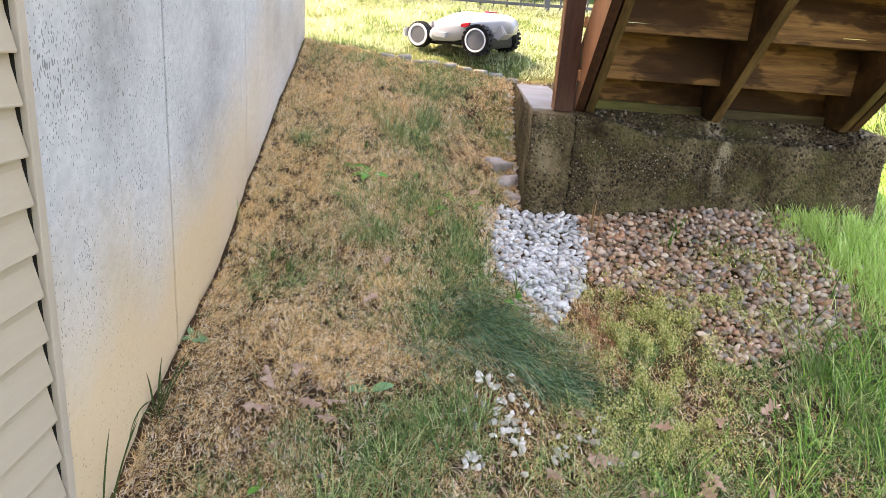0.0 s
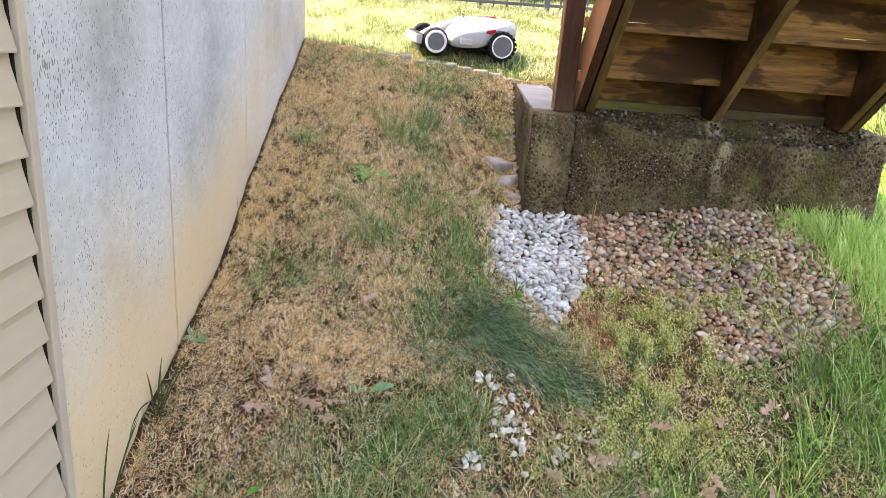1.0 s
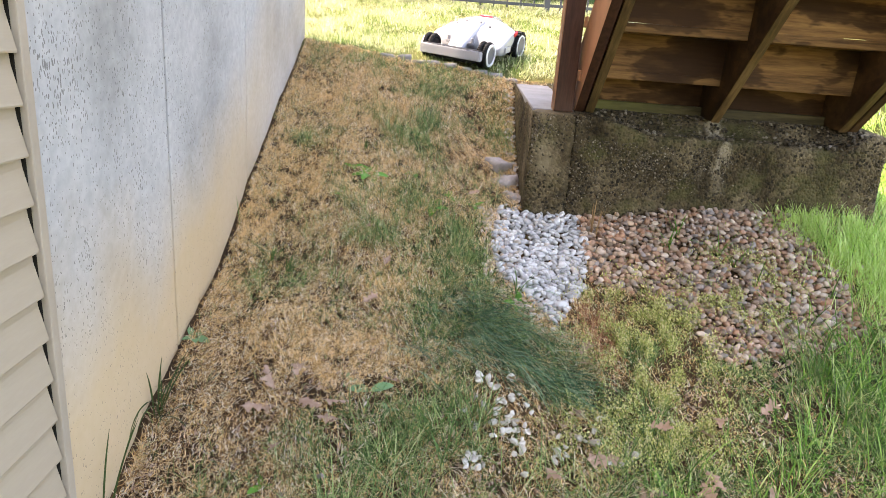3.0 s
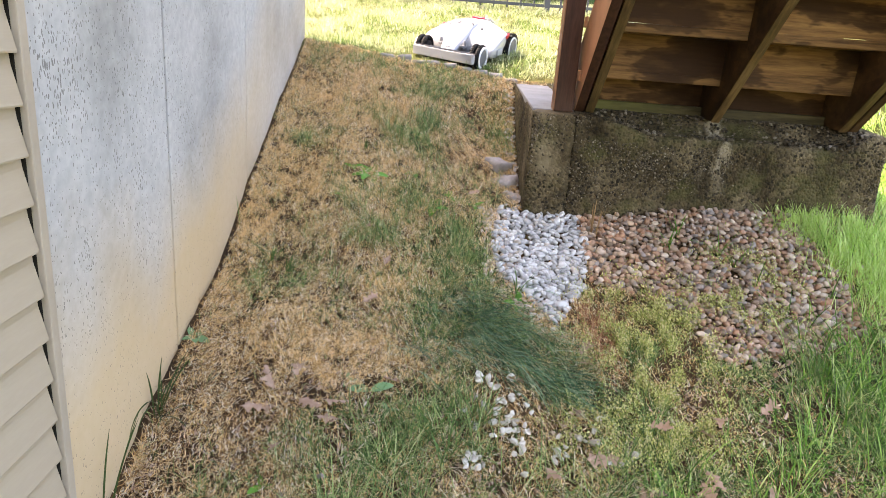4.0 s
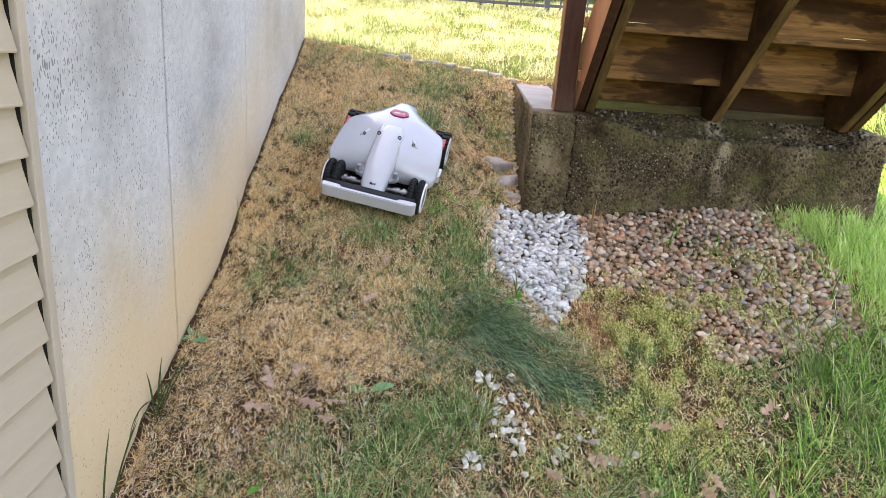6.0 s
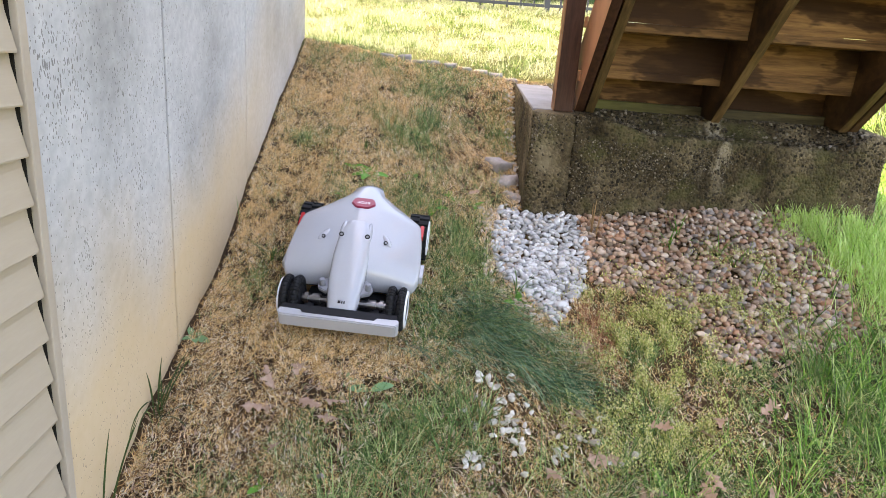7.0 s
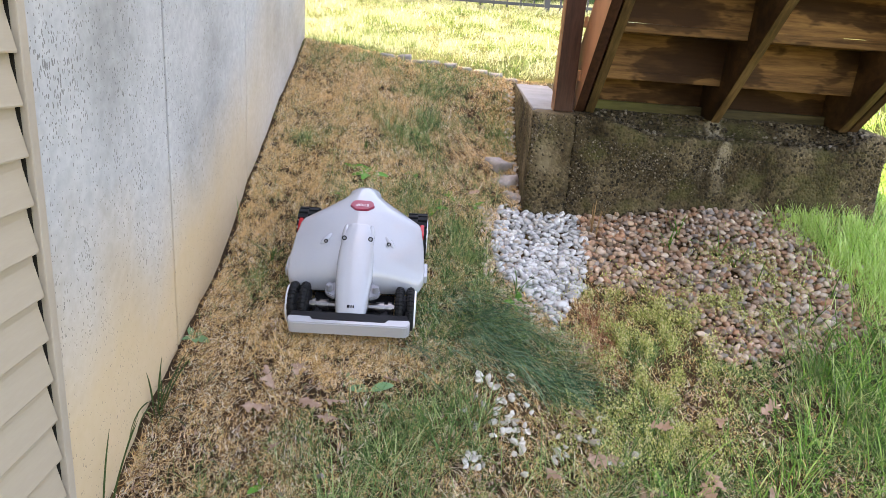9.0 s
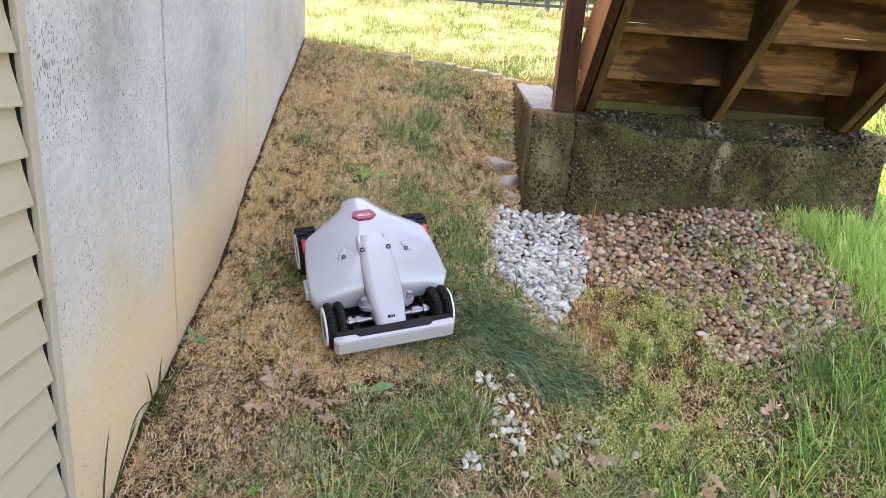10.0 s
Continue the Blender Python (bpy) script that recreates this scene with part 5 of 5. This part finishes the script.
def build_edging():
    edge = thing("lawn_edging", Matrix.Identity(4), "low pale stone edging between bank and lawn", "edging")
    n = 9
    for i in range(n):
        x0 = -0.47 + i * 0.094
        y0, y1 = edge_of_lawn(np.array([x0]))[0], edge_of_lawn(np.array([x0 + 0.094]))[0]
        bm = rough_block(-0.0475, 0.0475, -0.020 - 0.004 * math.cos(i * 1.7), 0.022, -0.05, 0.010 + 0.006 * math.sin(i * 2.1), 0.016, i * 3.7)
        ob = part("edging_stone", bm, M_PAD, edge, smooth=True)
        ob.matrix_basis = pose(x0 + 0.047, (y0 + y1) / 2 - 0.03, ground_at(x0 + 0.047, (y0 + y1) / 2 - 0.03) + 0.016, 8, 0, math.degrees(math.atan2(y1 - y0, 0.094)))


build_edging()


# ---------------- single plants and leaves ----------------
def leaf_strip(bm, root, way, length, width, lean, curl, segs=7, lobes=0.0, fold=0.18, seed=0.0):
    """A leaf with a folded midrib; lobes: how deep its edge is cut."""
    a, side = Vector((math.cos(way), math.sin(way), 0)), Vector((-math.sin(way), math.cos(way), 0))
    p, th, prev = Vector(root), radians(lean), None
    for k in range(segs + 1):
        f = k / segs
        w = width / 2 * (math.sin(math.pi * min(1.0, f * 0.92 + 0.06)) ** 0.7)
        if lobes:
            w *= (1 - lobes * (0.5 + 0.5 * math.cos(f * 2 * math.pi * 3.5 + 0.5 * math.sin(seed * 5)))) * (0.85 + 0.3 * math.sin(seed * 7 + f * 9))
        up = Vector((0, 0, 1))
        row = [bm.verts.new(p - side * w + up * w * fold), bm.verts.new(p), bm.verts.new(p + side * w + up * w * fold * (1 + 0.4 * math.sin(seed + k)))]
        if prev:
            bm.faces.new((prev[0], prev[1], row[1], row[0]))
            bm.faces.new((prev[1], prev[2], row[2], row[1]))
        prev = row
        p = p + (a * math.sin(th) + up * math.cos(th)) * length / segs
        th += radians(curl) / segs
    return bm


def broad_weed(x, y, n, size, material, label, lean=(55, 80)):
    w = thing("broadleaf_weed", pose(x, y, ground_at(x, y) - 0.003, 18, 0, 0), label, "weed", "broadleaf weeds on the bank")
    for i in range(n):
        a = 2 * math.pi * i / n + random.uniform(-0.4, 0.4)
        s = size * random.uniform(0.7, 1.15)
        part("leaf", leaf_strip(bmesh.new(), (0, 0, 0.004), a, s, s * random.uniform(0.38, 0.5), random.uniform(*lean), random.uniform(15, 45), 7, 0.0, 0.25, i), material, w, smooth=True)


def oak_leaf(x, y, size, turn, flip):
    leaf = leaf_strip(bmesh.new(), (0, 0, 0.006), 0.0, size * 1.35, size * 0.95, 82, random.uniform(-10, 30), 16, 0.68, random.choice((-0.3, 0.35, 0.6)), x * 9)
    tube((-0.012, 0, 0.004), (0.01, 0, 0.008), 0.0009, seg=5, bm=leaf)
    ob = mesh_object("oak_leaf", leaf, M_OAK, None, True)
    ob.matrix_basis = pose(x, y, ground_at(x, y) + 0.024, 20 + random.uniform(-14, 14), random.uniform(-18, 18), turn)
    tagged(ob, "fallen brown dried oak leaf lying on thatch", "leaf", "fallen oak leaves")


def tuft(name, x, y, blades_list, material, label):
    t = thing(name, pose(x, y, ground_at(x, y) - 0.004), label, "grass tuft")
    for way, length, width, lean, curl in blades_list:
        bm = leaf_strip(bmesh.new(), (random.uniform(-0.012, 0.012), random.uniform(-0.012, 0.012), 0), radians(way), length, width, lean, curl, 10, 0.0, 0.3)
        part("blade", bm, material, t, smooth=True)


def build_small_plants():
    green, pale = "bright green broadleaf weed growing in thatch", "grey-green soft leaf weed lying on thatch"
    for x, y, n, s in ((-0.37, 3.12, 6, 0.085), (-0.46, 3.14, 4, 0.05), (-0.05, 2.94, 6, 0.075), (-0.17, 3.19, 5, 0.055), (0.31, 2.41, 4, 0.07), (-0.46, 1.58, 3, 0.045), (0.02, 3.05, 4, 0.05), (-0.52, 2.93, 4, 0.035), (0.13, 3.0, 4, 0.05), (0.72, 1.72, 4, 0.06)):
        broad_weed(x, y, n, s, M_BROAD, green)
    for x, y, n, s in ((-0.84, 2.10, 5, 0.06), (-0.20, 1.93, 2, 0.07), (-0.28, 1.96, 3, 0.035), (-0.14, 1.87, 3, 0.04)):
        broad_weed(x, y, n, s, M_PALE_LEAF, pale)
    for x, y, n, s in ((1.93, 3.30, 7, 0.11), (2.12, 3.45, 6, 0.12)):
        broad_weed(x, y, n, s, M_BROAD, "large bright green leaves beside the footing", (15, 60))
    spots = [(-0.51, 1.88, 0.085, 120), (-0.58, 1.80, 0.075, 20), (-0.46, 1.95, 0.07, 80), (-0.41, 1.85, 0.07, -40), (0.49, 1.76, 0.085, 10), (0.87, 1.79, 0.06, -60), (-0.27, 1.86, 0.06, 200), (0.62, 2.02, 0.06, 140), (0.52, 2.16, 0.06, 60), (0.97, 1.98, 0.06, 250),
             (0.36, 1.72, 0.06, 300), (0.42, 1.86, 0.06, 100), (0.45, 1.92, 0.055, 30), (-0.35, 1.80, 0.05, 10), (-0.10, 1.95, 0.05, 170), (1.25, 2.30, 0.06, 15), (-0.28, 2.30, 0.05, 45), (0.72, 1.68, 0.07, 190), (1.05, 1.72, 0.06, 70), (0.30, 2.02, 0.05, 220),
             (0.94, 1.88, 0.065, 130), (0.85, 1.75, 0.07, 280), (1.12, 2.01, 0.06, 40), (0.72, 1.91, 0.055, 330), (0.56, 2.12, 0.05, 200), (-0.23, 2.52, 0.045, 75), (-0.37, 2.29, 0.045, 160), (0.10, 3.05, 0.04, 20), (-0.33, 2.72, 0.04, 300), (-0.43, 1.69, 0.05, 250)]
    for i, (x, y, s, a) in enumerate(spots):
        oak_leaf(x, y, s, a, i % 2)
    tuft("grass_tuft", -0.825, 1.76, [(268, 0.25, 0.0055, 8, 150), (272, 0.21, 0.005, 14, 130), (90, 0.19, 0.0055, 3, 25), (280, 0.20, 0.0055, 2, 30), (70, 0.22, 0.0055, 26, 45), (80, 0.24, 0.0055, 34, 35), (75, 0.18, 0.005, 20, 70), (20, 0.13, 0.004, 40, 70), (-30, 0.13, 0.004, 48, 80), (110, 0.15, 0.004, 4, 20), (-70, 0.12, 0.004, 42, 60), (0, 0.10, 0.004, 30, 60)], M_DARK_BLADE, "dark green grass tuft arching against the concrete wall")
    tuft("dry_stem_tuft", -0.835, 1.80, [(random.uniform(-60, 60), random.uniform(0.05, 0.12), 0.003, random.uniform(25, 60), random.uniform(20, 70)) for _ in range(16)], M_DRY_STALK, "pale dry grass stems at the wall foot")
    tuft("grass_tuft", -0.83, 1.43, [(95, 0.27, 0.0055, 8, 22), (80, 0.30, 0.0055, 18, 30), (85, 0.31, 0.005, 26, 22), (262, 0.17, 0.004, 10, 35)], M_DARK_BLADE, "tall dark grass stalks growing at the wall foot")
    for x, y, k, s in ((0.97, 2.77, 9, 0.19), (1.17, 2.73, 12, 0.17), (1.24, 2.70, 8, 0.15), (1.62, 2.62, 5, 0.08), (0.30, 2.45, 7, 0.16), (-0.68, 2.52, 8, 0.14), (-0.60, 2.46, 9, 0.12), (0.05, 1.70, 10, 0.2), (0.16, 1.86, 8, 0.17), (0.20, 3.62, 9, 0.11), (-0.42, 3.28, 8, 0.12), (0.02, 1.80, 8, 0.18), (1.02, 2.84, 6, 0.16)):
        tuft("grass_tuft", x, y, [(random.uniform(0, 360), s * random.uniform(0.55, 1.1), 0.0042, random.uniform(5, 32), random.uniform(20, 90)) for _ in range(k)], M_TALL if x > 0.9 else M_SLOPE_GRASS, "green grass tuft growing between stones" if x > 0.9 else "thin green grass tuft growing in thatch")
    tuft("dry_stalk", 0.665, 2.86, [(random.uniform(0, 360), random.uniform(0.10, 0.20), 0.006, random.uniform(2, 16), random.uniform(5, 30)) for _ in range(9)], M_DRY_STALK, "dry brown weed stalk standing between stones")


build_small_plants()

motions()
